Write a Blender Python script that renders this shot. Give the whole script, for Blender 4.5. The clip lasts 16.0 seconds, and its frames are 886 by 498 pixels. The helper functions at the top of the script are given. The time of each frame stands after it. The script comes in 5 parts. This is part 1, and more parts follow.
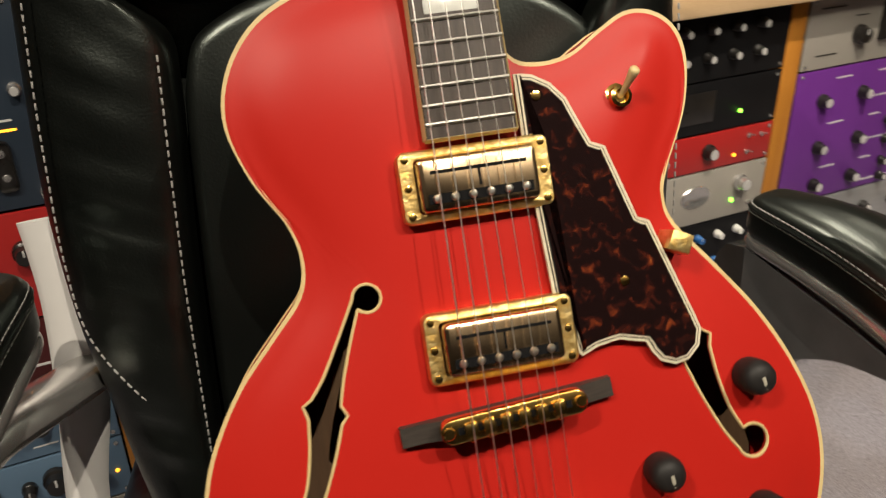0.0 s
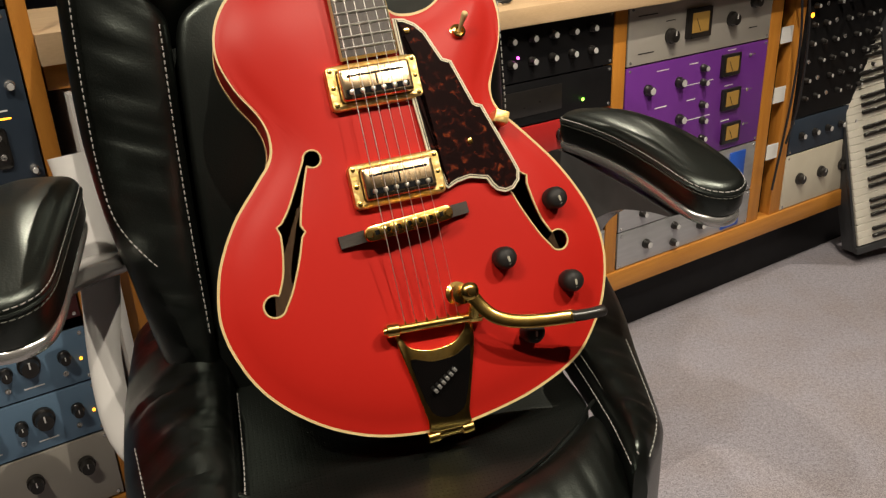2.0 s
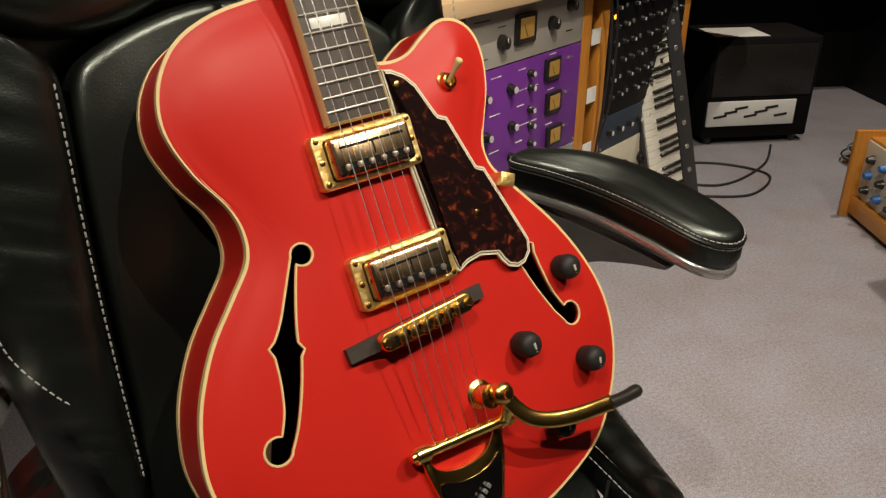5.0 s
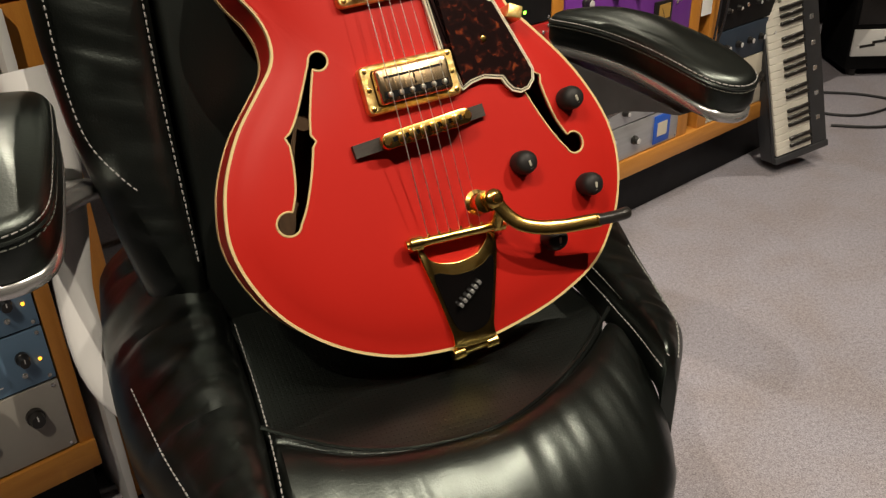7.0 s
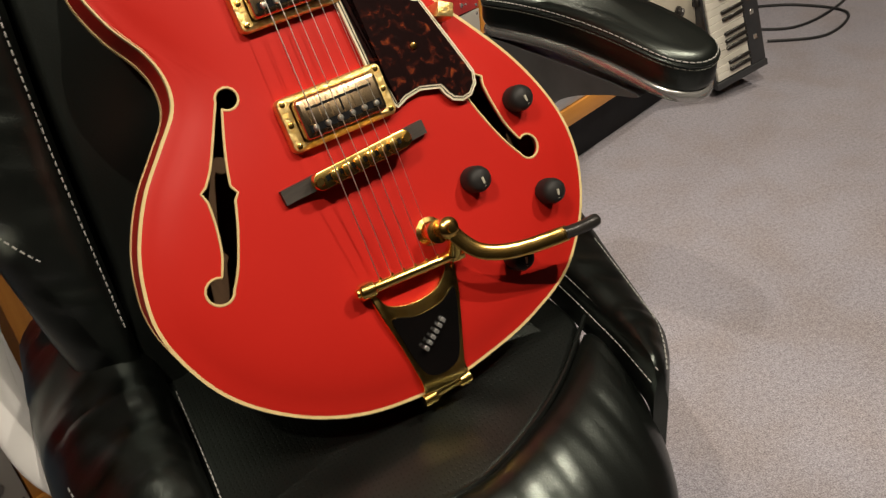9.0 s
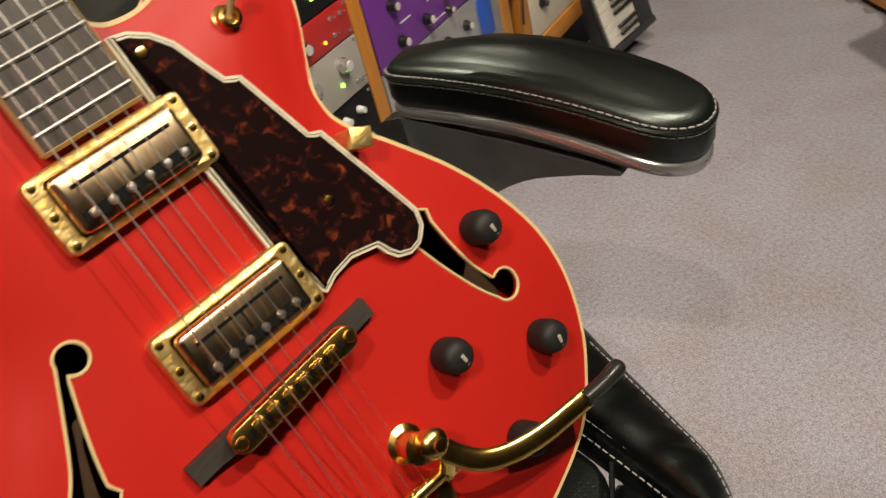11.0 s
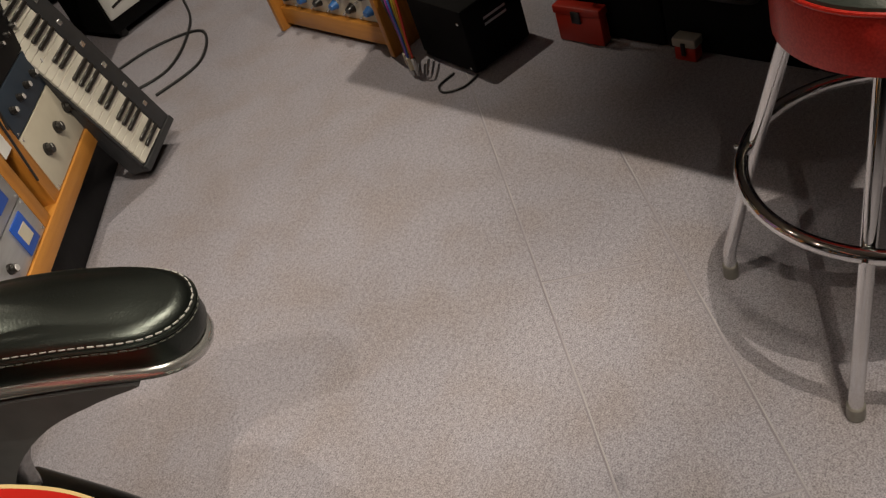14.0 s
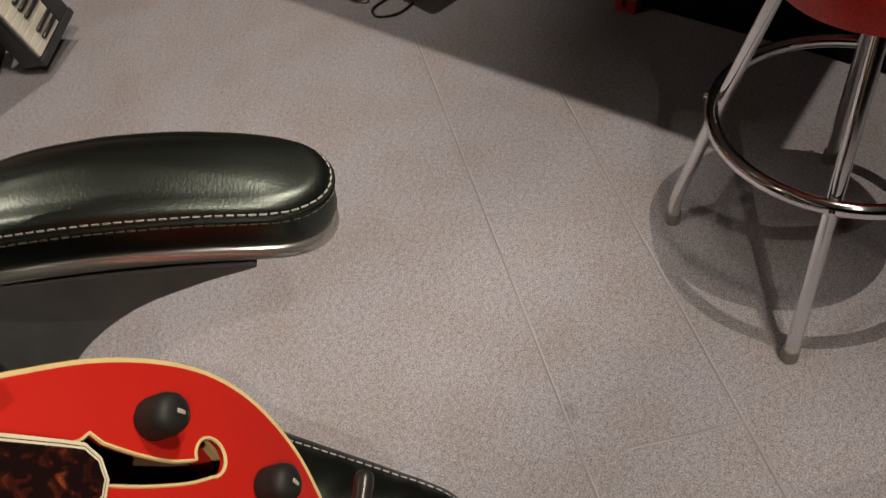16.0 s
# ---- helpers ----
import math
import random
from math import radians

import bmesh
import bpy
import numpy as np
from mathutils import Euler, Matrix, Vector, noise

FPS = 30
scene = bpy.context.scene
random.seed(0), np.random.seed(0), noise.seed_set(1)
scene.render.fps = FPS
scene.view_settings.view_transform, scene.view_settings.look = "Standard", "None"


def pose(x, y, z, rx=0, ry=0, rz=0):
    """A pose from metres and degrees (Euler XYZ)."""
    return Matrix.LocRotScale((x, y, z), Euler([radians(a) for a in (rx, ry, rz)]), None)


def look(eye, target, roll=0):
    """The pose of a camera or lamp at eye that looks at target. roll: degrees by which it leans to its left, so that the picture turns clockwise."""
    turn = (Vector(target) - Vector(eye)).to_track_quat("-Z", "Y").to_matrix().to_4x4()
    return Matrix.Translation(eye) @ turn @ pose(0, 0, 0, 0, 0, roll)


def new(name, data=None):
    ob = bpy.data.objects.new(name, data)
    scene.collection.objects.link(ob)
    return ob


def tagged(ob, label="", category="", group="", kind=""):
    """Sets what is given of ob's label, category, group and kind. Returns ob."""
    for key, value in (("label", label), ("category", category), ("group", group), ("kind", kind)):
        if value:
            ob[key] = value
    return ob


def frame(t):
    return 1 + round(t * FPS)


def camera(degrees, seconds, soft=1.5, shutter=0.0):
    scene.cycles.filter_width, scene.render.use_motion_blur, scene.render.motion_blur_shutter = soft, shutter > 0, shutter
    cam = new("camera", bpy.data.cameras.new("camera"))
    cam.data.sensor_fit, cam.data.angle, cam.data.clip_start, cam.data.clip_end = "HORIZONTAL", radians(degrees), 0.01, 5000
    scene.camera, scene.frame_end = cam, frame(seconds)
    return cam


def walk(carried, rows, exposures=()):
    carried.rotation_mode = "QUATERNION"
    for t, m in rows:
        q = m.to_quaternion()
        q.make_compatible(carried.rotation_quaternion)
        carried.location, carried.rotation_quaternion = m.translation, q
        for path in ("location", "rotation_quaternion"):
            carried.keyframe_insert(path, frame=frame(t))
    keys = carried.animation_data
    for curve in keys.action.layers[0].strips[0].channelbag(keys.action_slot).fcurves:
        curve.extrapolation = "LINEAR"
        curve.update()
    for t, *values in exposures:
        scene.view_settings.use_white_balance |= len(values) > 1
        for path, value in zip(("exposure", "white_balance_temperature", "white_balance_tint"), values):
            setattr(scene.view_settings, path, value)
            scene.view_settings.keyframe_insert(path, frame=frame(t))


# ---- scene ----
PATH = [
    (0, (0.027, 0.037, 1.194), (-0.176, 1.790, 0.254), -1.3),
    (0.5, (-0.073, -0.041, 1.201), (0.070, 1.729, 0.281), -1.5),
    (1, (-0.052, -0.125, 1.215), (0.121, 1.688, 0.387), -2.3),
    (1.5, (0.031, -0.260, 1.198), (0.124, 1.555, 0.364), -1.3),
    (2, (0.042, -0.307, 1.188), (0.068, 1.510, 0.352), -2.4),
    (2.5, (-0.031, -0.249, 1.180), (0.044, 1.571, 0.353), -2.0),
    (3, (-0.153, -0.148, 1.198), (0.057, 1.646, 0.339), -4.6),
    (3.2, (-0.173, -0.124, 1.208), (0.176, 1.649, 0.351), -3.9),
    (5.3, (-0.146, -0.107, 1.214), (0.463, 1.584, 0.337), 0.5),
    (5.5, (-0.116, -0.153, 1.191), (0.417, 1.570, 0.327), 1.0),
    (6, (-0.088, -0.221, 1.142), (0.214, 1.493, 0.157), -0.8),
    (6.5, (-0.077, -0.250, 1.146), (0.191, 1.459, 0.143), -2.6),
    (7, (-0.070, -0.265, 1.150), (0.188, 1.458, 0.169), -1.7),
    (7.5, (-0.028, -0.266, 1.159), (0.300, 1.449, 0.183), -6.2),
    (8, (-0.026, -0.257, 1.174), (0.257, 1.460, 0.188), -7.4),
    (8.2, (-0.027, -0.252, 1.172), (0.243, 1.440, 0.141), -6.2),
    (10.3, (-0.083, 0.051, 1.181), (0.378, 1.617, 0.027), -10.5),
    (10.5, (-0.051, 0.061, 1.180), (0.351, 1.638, 0.017), -11.3),
    (11, (0.002, 0.082, 1.180), (0.534, 1.607, 0.001), -15.4),
    (11.5, (0.008, 0.149, 1.179), (0.767, 1.516, -0.068), -16.6),
    (12, (0.016, 0.188, 1.180), (1.069, 1.114, -0.246), -17.7),
    (12.5, (0.029, 0.184, 1.194), (1.173, 0.826, -0.315), -14.9),
    (13, (0.014, 0.219, 1.254), (1.170, 0.906, -0.226), -17.4),
    (13.5, (0.097, 0.097, 1.240), (1.310, 0.895, -0.135), -21.0),
    (14, (0.108, 0.046, 1.222), (1.267, 1.029, -0.080), -22.9),
    (14.5, (0.086, 0.064, 1.238), (1.288, 0.944, -0.095), -22.0),
    (15, (0.055, 0.140, 1.254), (1.255, 0.861, -0.172), -17.3),
    (15.5, (0.009, 0.190, 1.252), (1.246, 0.881, -0.192), -15.0),
    (16, (0.024, 0.228, 1.220), (1.209, 0.861, -0.222), -10.15),
]
cam = camera(55.3, 16.0, soft=1.3, shutter=0.3)
walk(cam, [(t, look(eye, target, roll)) for t, eye, target, roll in PATH],
     exposures=((0, 0.0), (11, 0.0), (12, 0.10), (12.5, -0.12), (14, -0.14), (16, -0.14)))

# ---- light ----
world = bpy.data.worlds.new("world")
scene.world = world
world.use_nodes = True
world.node_tree.nodes["Background"].inputs[0].default_value = (0.55, 0.5, 0.6, 1)
world.node_tree.nodes["Background"].inputs[1].default_value = 0.012
scene.view_settings.exposure = 0.0


def spot(name, place, target, watts, colour, size, cone=150, blend=0.4):
    data = bpy.data.lights.new(name, "SPOT")
    data.energy, data.color, data.shadow_soft_size = watts, colour, size
    data.spot_size, data.spot_blend = radians(cone), blend
    ob = new(name, data)
    ob.matrix_world = look(place, target)
    return ob


WARM = (1.0, 0.88, 0.71)
# unseen ceiling spots: first three placed from cast shadows, last four added as fill
for place, aim, watts, cone in (((0.36, -0.34), (0.02, 0.45, 0.8), 72, 68), ((1.04, -0.14), (1.08, 0.28, 0), 100, 92), ((-0.62, -0.55), (-0.45, 0.55, 0.1), 92, 78),
                                ((0.62, 0.62), (1.30, 1.75, 0.35), 128, 76), ((0.50, 2.05), (0.50, 2.05, 0), 12, 150), ((-0.45, 1.70), (-0.32, 0.70, 0.5), 70, 60), ((2.35, 2.05), (1.95, 2.55, 0), 105, 84)):
    spot("unseen_spot", (*place, 2.44), aim, watts, WARM, 0.004, cone, 0.45)


# ---- materials ----
def material(name, colour, rough=0.5, metal=0.0, second=None, scale=20, amount=0.5, bump=0.0, bump_scale=200,
             fine=0.0, coat=0.0, rough_var=0.0, detail=6, stretch=None, specular=0.5):
    m = bpy.data.materials.new(name)
    m.use_nodes = True
    nt = m.node_tree
    b = nt.nodes["Principled BSDF"]
    b.inputs["Roughness"].default_value = rough
    b.inputs["Metallic"].default_value = metal
    b.inputs["Coat Weight"].default_value = coat
    b.inputs["Coat Roughness"].default_value = 0.12
    b.inputs["Specular IOR Level"].default_value = specular
    c1 = (*colour, 1)
    b.inputs["Base Color"].default_value = c1
    co = nt.nodes.new("ShaderNodeTexCoord")
    src = co.outputs["Object"]
    if stretch:
        mp = nt.nodes.new("ShaderNodeMapping")
        mp.inputs["Scale"].default_value = stretch
        nt.links.new(src, mp.inputs[0])
        src = mp.outputs[0]
    def noise_node(s, d):
        n = nt.nodes.new("ShaderNodeTexNoise")
        n.inputs["Scale"].default_value = s
        n.inputs["Detail"].default_value = d
        nt.links.new(src, n.inputs["Vector"])
        return n
    if second:
        n = noise_node(scale, detail)
        ramp = nt.nodes.new("ShaderNodeValToRGB")
        ramp.color_ramp.elements[0].position = 0.5 - amount / 2
        ramp.color_ramp.elements[1].position = 0.5 + amount / 2
        ramp.color_ramp.elements[0].color = c1
        ramp.color_ramp.elements[1].color = (*second, 1)
        nt.links.new(n.outputs[0], ramp.inputs[0])
        out = ramp.outputs[0]
        if fine:
            n2 = noise_node(scale * 18, 3)
            mx = nt.nodes.new("ShaderNodeMix")
            mx.data_type, mx.blend_type = "RGBA", "OVERLAY"
            mx.inputs[0].default_value = fine
            nt.links.new(out, mx.inputs[6])
            nt.links.new(n2.outputs[0], mx.inputs[7])
            out = mx.outputs[2]
        nt.links.new(out, b.inputs["Base Color"])
    if rough_var:
        n3 = noise_node(scale * 0.7, 4)
        mr = nt.nodes.new("ShaderNodeMapRange")
        mr.inputs[3].default_value = max(0.02, rough - rough_var)
        mr.inputs[4].default_value = min(1, rough + rough_var)
        nt.links.new(n3.outputs[0], mr.inputs[0])
        nt.links.new(mr.outputs[0], b.inputs["Roughness"])
    if bump:
        n4 = noise_node(bump_scale, 5)
        bp = nt.nodes.new("ShaderNodeBump")
        bp.inputs["Strength"].default_value = bump
        bp.inputs["Distance"].default_value = 0.002
        nt.links.new(n4.outputs[0], bp.inputs["Height"])
        nt.links.new(bp.outputs[0], b.inputs["Normal"])
    return m


def glow(name, colour, strength):
    m = material(name, colour, 0.4)
    b = m.node_tree.nodes["Principled BSDF"]
    b.inputs["Emission Color"].default_value = (*colour, 1)
    b.inputs["Emission Strength"].default_value = strength
    return m


RED = material("red_satin_lacquer", (0.43, 0.0150, 0.0095), 0.43, second=(0.395, 0.0132, 0.0085), scale=9, amount=0.6, rough_var=0.05, bump=0.02, bump_scale=400, specular=0.22)
CREAM = material("aged_cream_binding", (0.64, 0.50, 0.25), 0.4, second=(0.54, 0.41, 0.19), scale=60, amount=0.5)
PLY_WHITE = material("cream_ply", (0.66, 0.60, 0.46), 0.35, second=(0.56, 0.5, 0.36), scale=80)
BLACK_PLASTIC = material("black_plastic", (0.012, 0.011, 0.011), 0.3, second=(0.02, 0.018, 0.016), scale=60, rough_var=0.08)
GLOSS_BLACK = material("glossy_black_inlay", (0.003, 0.003, 0.003), 0.10, second=(0.005, 0.004, 0.004), scale=40, specular=0.22)
KNOB_BLACK = material("matte_black_knob", (0.010, 0.009, 0.009), 0.55, second=(0.016, 0.014, 0.013), scale=80, rough_var=0.06, specular=0.3)
GOLD = material("gold_plate", (0.95, 0.66, 0.22), 0.21, 1.0, second=(0.84, 0.50, 0.12), scale=120, amount=0.4, rough_var=0.05)
GOLD_ENGRAVED = material("engraved_gold_ring", (0.95, 0.74, 0.34), 0.42, 1.0, second=(0.78, 0.50, 0.14), scale=170, amount=0.35, bump=0.35, bump_scale=260, detail=3)
GOLD_MIRROR = material("polished_gold_cover", (0.64, 0.47, 0.29), 0.22, 1.0, second=(0.57, 0.41, 0.24), scale=50, rough_var=0.05)
EBONY = material("ebony", (0.022, 0.017, 0.014), 0.5, second=(0.045, 0.036, 0.03), scale=60, stretch=(1, 9, 1), bump=0.1)
FRETBOARD = material("dark_fretboard_wood", (0.028, 0.020, 0.017), 0.45, second=(0.06, 0.045, 0.036), scale=40, stretch=(9, 1, 1), bump=0.08)
NICKEL = material("nickel_fret", (0.82, 0.80, 0.75), 0.30, 1.0)
STEEL = material("string_steel", (0.85, 0.83, 0.79), 0.36, 1.0)
PEARL = material("pearl_inlay", (0.70, 0.70, 0.66), 0.25, second=(0.5, 0.52, 0.5), scale=90, amount=0.5)
HOLE = material("bare_inner_wood", (0.16, 0.09, 0.045), 0.8, second=(0.11, 0.06, 0.03), scale=30, stretch=(6, 1, 1))
LEATHER = material("black_leather", (0.0016, 0.0019, 0.0017), 0.34, second=(0.0028, 0.0033, 0.0029), scale=7, amount=0.6, bump=0.12, bump_scale=520, rough_var=0.08, specular=1.0)
LEATHER.node_tree.nodes["Principled BSDF"].inputs["Specular Tint"].default_value = (0.88, 1.0, 0.93, 1)


def perforated():
    """The same leather with a fine grid of pinholes."""
    m = LEATHER.copy()
    m.name = "perforated_black_leather"
    nt = m.node_tree
    b = nt.nodes["Principled BSDF"]
    co = [n for n in nt.nodes if n.type == "TEX_COORD"][0].outputs["Object"]
    flat = nt.nodes.new("ShaderNodeVectorMath")
    flat.operation = "MULTIPLY"
    flat.inputs[1].default_value = (205, 205, 0)
    nt.links.new(co, flat.inputs[0])
    fr = nt.nodes.new("ShaderNodeVectorMath")
    fr.operation = "FRACTION"
    nt.links.new(flat.outputs[0], fr.inputs[0])
    ds = nt.nodes.new("ShaderNodeVectorMath")
    ds.operation = "DISTANCE"
    ds.inputs[1].default_value = (0.5, 0.5, 0)
    nt.links.new(fr.outputs[0], ds.inputs[0])
    mr = nt.nodes.new("ShaderNodeMapRange")
    mr.inputs[1].default_value, mr.inputs[2].default_value = 0.12, 0.22
    nt.links.new(ds.outputs["Value"], mr.inputs[0])
    old = b.inputs["Normal"].links[0].from_socket
    bp = nt.nodes.new("ShaderNodeBump")
    bp.inputs["Strength"].default_value, bp.inputs["Distance"].default_value = 0.22, 0.001
    nt.links.new(mr.outputs[0], bp.inputs["Height"])
    nt.links.new(old, bp.inputs["Normal"])
    nt.links.new(bp.outputs[0], b.inputs["Normal"])
    ms = nt.nodes.new("ShaderNodeMapRange")
    ms.inputs[3].default_value, ms.inputs[4].default_value = 0.62, 1.0
    nt.links.new(mr.outputs[0], ms.inputs[0])
    nt.links.new(ms.outputs[0], b.inputs["Specular IOR Level"])
    return m


PERFORATED = perforated()
STITCH = material("pale_thread", (0.36, 0.36, 0.345), 0.8, second=(0.26, 0.26, 0.25), scale=300)
# silver of the strap, whitened in its colour to look strongly lit
LIT_STRAP = material("lit_silver_strap", (0.86, 0.85, 0.84), 0.36, 0.15, second=(0.78, 0.77, 0.76), scale=14, rough_var=0.06)
DULL_STITCH = material("dull_thread", (0.11, 0.115, 0.10), 0.8, second=(0.08, 0.085, 0.075), scale=300)
SILVER = material("satin_silver_frame", (0.66, 0.65, 0.64), 0.22, 0.8, second=(0.54, 0.53, 0.52), scale=14, rough_var=0.08)
DARK_SHELL = material("grey_plastic_shell", (0.12, 0.12, 0.123), 0.2, second=(0.075, 0.075, 0.078), scale=20)
CHROME = material("chrome_tube", (0.80, 0.80, 0.80), 0.07, 1.0, rough_var=0.03, second=(0.72, 0.72, 0.73), scale=12)
RED_VINYL = material("sparkle_red_vinyl", (0.46, 0.012, 0.008), 0.3, second=(0.60, 0.035, 0.02), scale=260, amount=0.3, bump=0.1, bump_scale=400)
DARK_VINYL = material("dark_green_vinyl", (0.03, 0.04, 0.034), 0.35, second=(0.05, 0.062, 0.052), scale=20, bump=0.2, bump_scale=300)
PINE = material("orange_pine", (0.55, 0.235, 0.038), 0.38, second=(0.40, 0.15, 0.02), scale=9, amount=0.6, stretch=(8, 8, 0.8), bump=0.08, bump_scale=60, fine=0.15)
PINE_RAIL = material("orange_pine_rail", (0.56, 0.25, 0.045), 0.38, second=(0.42, 0.165, 0.026), scale=9, amount=0.6, stretch=(0.8, 8, 8), bump=0.08, bump_scale=60, fine=0.15)
BEECH = material("pale_beech_worktop", (0.60, 0.43, 0.26), 0.45, second=(0.50, 0.34, 0.19), scale=7, amount=0.6, stretch=(0.8, 9, 5), bump=0.05, fine=0.15)
BLACK_METAL = material("black_panel", (0.007, 0.007, 0.008), 0.45, second=(0.011, 0.011, 0.012), scale=20, rough_var=0.08, specular=0.14)
# chrome caps, their bright reflections put into a pale, less metallic colour
CAP = material("bright_knob_cap", (0.74, 0.74, 0.73), 0.3, 0.35, second=(0.66, 0.66, 0.66), scale=40)
NAVY = material("navy_panel", (0.022, 0.035, 0.055), 0.42, second=(0.03, 0.045, 0.068), scale=16, rough_var=0.08)
PURPLE = material("purple_panel", (0.135, 0.028, 0.24), 0.4, second=(0.155, 0.036, 0.27), scale=10, rough_var=0.06)
RED_PANEL = material("red_panel", (0.40, 0.018, 0.018), 0.4, second=(0.46, 0.026, 0.024), scale=10, rough_var=0.06)
GREY_PANEL = material("warm_grey_panel", (0.32, 0.30, 0.27), 0.45, second=(0.37, 0.35, 0.31), scale=10, rough_var=0.06)
SILVER_PANEL = material("brushed_silver_panel", (0.52, 0.53, 0.55), 0.34, 0.6, second=(0.44, 0.45, 0.47), scale=12, stretch=(1, 8, 8))
BLUE_PANEL = material("steel_blue_panel", (0.125, 0.215, 0.33), 0.42, second=(0.15, 0.25, 0.37), scale=12, rough_var=0.06)
CREAM_PANEL = material("cream_panel", (0.58, 0.54, 0.44), 0.45, second=(0.5, 0.46, 0.37), scale=12)
METER_FACE = glow("amber_meter_face", (0.33, 0.19, 0.045), 0.10)
LED_GREEN = glow("green_led", (0.25, 1.0, 0.05), 6)
LED_PINK = glow("magenta_led", (1.0, 0.1, 0.7), 5)
LED_AMBER = glow("amber_led", (1.0, 0.35, 0.02), 4)
WHITE_KEY = material("ivory_key_plastic", (0.72, 0.70, 0.62), 0.3, second=(0.66, 0.63, 0.55), scale=30)
GREY_CASE = material("grey_case_plastic", (0.030, 0.031, 0.034), 0.42, second=(0.04, 0.042, 0.046), scale=30, bump=0.1, bump_scale=800)
SMOKY = material("smoky_plastic_cap", (0.16, 0.15, 0.135), 0.35, second=(0.21, 0.20, 0.18), scale=60)
PAPER = material("white_paper", (0.75, 0.75, 0.73), 0.7, second=(0.7, 0.7, 0.69), scale=12)
CABLE = material("cable_rubber", (0.016, 0.016, 0.018), 0.5)
WALL = material("dim_violet_wall", (0.09, 0.085, 0.12), 0.8, second=(0.11, 0.10, 0.14), scale=6, bump=0.1)
CEIL = material("ceiling_paint", (0.32, 0.31, 0.29), 0.9, second=(0.28, 0.27, 0.255), scale=5)
PALE_WALL = material("pale_wall_paint", (0.16, 0.148, 0.135), 0.8, second=(0.13, 0.12, 0.11), scale=4)
BLACK_FELT = material("dull_black_covering", (0.004, 0.004, 0.0045), 0.8, second=(0.007, 0.007, 0.0075), scale=30, specular=0.12)
GREY_CABLE = material("grey_cable_rubber", (0.22, 0.23, 0.24), 0.5)
ORANGE_RED = material("red_case_plastic", (0.48, 0.03, 0.015), 0.4, second=(0.42, 0.025, 0.012), scale=20)


def carpet_material():
    m = material("mauve_carpet", (0.262, 0.252, 0.288), 0.95, second=(0.300, 0.287, 0.322), scale=2.2, amount=0.55, specular=0.1)
    nt = m.node_tree
    b = nt.nodes["Principled BSDF"]
    co = [n for n in nt.nodes if n.type == "TEX_COORD"][0].outputs["Object"]
    base = b.inputs["Base Color"].links[0].from_socket
    fine = nt.nodes.new("ShaderNodeTexNoise")
    fine.inputs["Scale"].default_value = 330
    fine.inputs["Detail"].default_value = 4
    nt.links.new(co, fine.inputs["Vector"])
    mid = nt.nodes.new("ShaderNodeTexNoise")
    mid.inputs["Scale"].default_value = 110
    mid.inputs["Detail"].default_value = 5
    nt.links.new(co, mid.inputs["Vector"])
    add = nt.nodes.new("ShaderNodeMath")
    add.operation = "ADD"
    half = nt.nodes.new("ShaderNodeMath")
    half.operation = "MULTIPLY_ADD"
    half.inputs[1].default_value, half.inputs[2].default_value = 0.45, 0.275
    nt.links.new(mid.outputs[0], half.inputs[0])
    nt.links.new(fine.outputs[0], add.inputs[0])
    nt.links.new(half.outputs[0], add.inputs[1])
    mr = nt.nodes.new("ShaderNodeMapRange")
    mr.inputs[1].default_value, mr.inputs[2].default_value = 0.6, 1.4
    mr.inputs[3].default_value, mr.inputs[4].default_value = 0.22, 1.78
    nt.links.new(add.outputs[0], mr.inputs[0])
    mul = nt.nodes.new("ShaderNodeMix")
    mul.data_type, mul.blend_type = "RGBA", "MULTIPLY"
    mul.inputs[0].default_value = 1
    nt.links.new(base, mul.inputs[6])
    nt.links.new(mr.outputs[0], mul.inputs[7])
    # scattered small worn spots
    sp = nt.nodes.new("ShaderNodeTexVoronoi")
    sp.inputs["Scale"].default_value = 2.6
    nt.links.new(co, sp.inputs["Vector"])
    sr = nt.nodes.new("ShaderNodeMapRange")
    sr.inputs[1].default_value, sr.inputs[2].default_value = 0.015, 0.06
    sr.inputs[3].default_value, sr.inputs[4].default_value = 0.72, 1.0
    nt.links.new(sp.outputs["Distance"], sr.inputs[0])
    mul2 = nt.nodes.new("ShaderNodeMix")
    mul2.data_type, mul2.blend_type = "RGBA", "MULTIPLY"
    mul2.inputs[0].default_value = 1
    nt.links.new(mul.outputs[2], mul2.inputs[6])
    nt.links.new(sr.outputs[0], mul2.inputs[7])
    # broad trodden patches, a little browner
    tr = nt.nodes.new("ShaderNodeTexNoise")
    tr.inputs["Scale"].default_value, tr.inputs["Detail"].default_value = 5.5, 7
    nt.links.new(co, tr.inputs["Vector"])
    tm = nt.nodes.new("ShaderNodeMapRange")
    tm.inputs[1].default_value, tm.inputs[2].default_value = 0.42, 0.66
    nt.links.new(tr.outputs[0], tm.inputs[0])
    brown = nt.nodes.new("ShaderNodeMix")
    brown.data_type, brown.blend_type = "RGBA", "MULTIPLY"
    brown.inputs[7].default_value = (0.93, 0.885, 0.83, 1)
    nt.links.new(tm.outputs[0], brown.inputs[0])
    nt.links.new(mul2.outputs[2], brown.inputs[6])
    nt.links.new(brown.outputs[2], b.inputs["Base Color"])
    b.inputs["Sheen Weight"].default_value = 0.22
    b.inputs["Sheen Roughness"].default_value = 0.45
    b.inputs["Sheen Tint"].default_value = (0.86, 0.82, 1.0, 1)
    bp = nt.nodes.new("ShaderNodeBump")
    bp.inputs["Strength"].default_value = 0.35
    bp.inputs["Distance"].default_value = 0.002
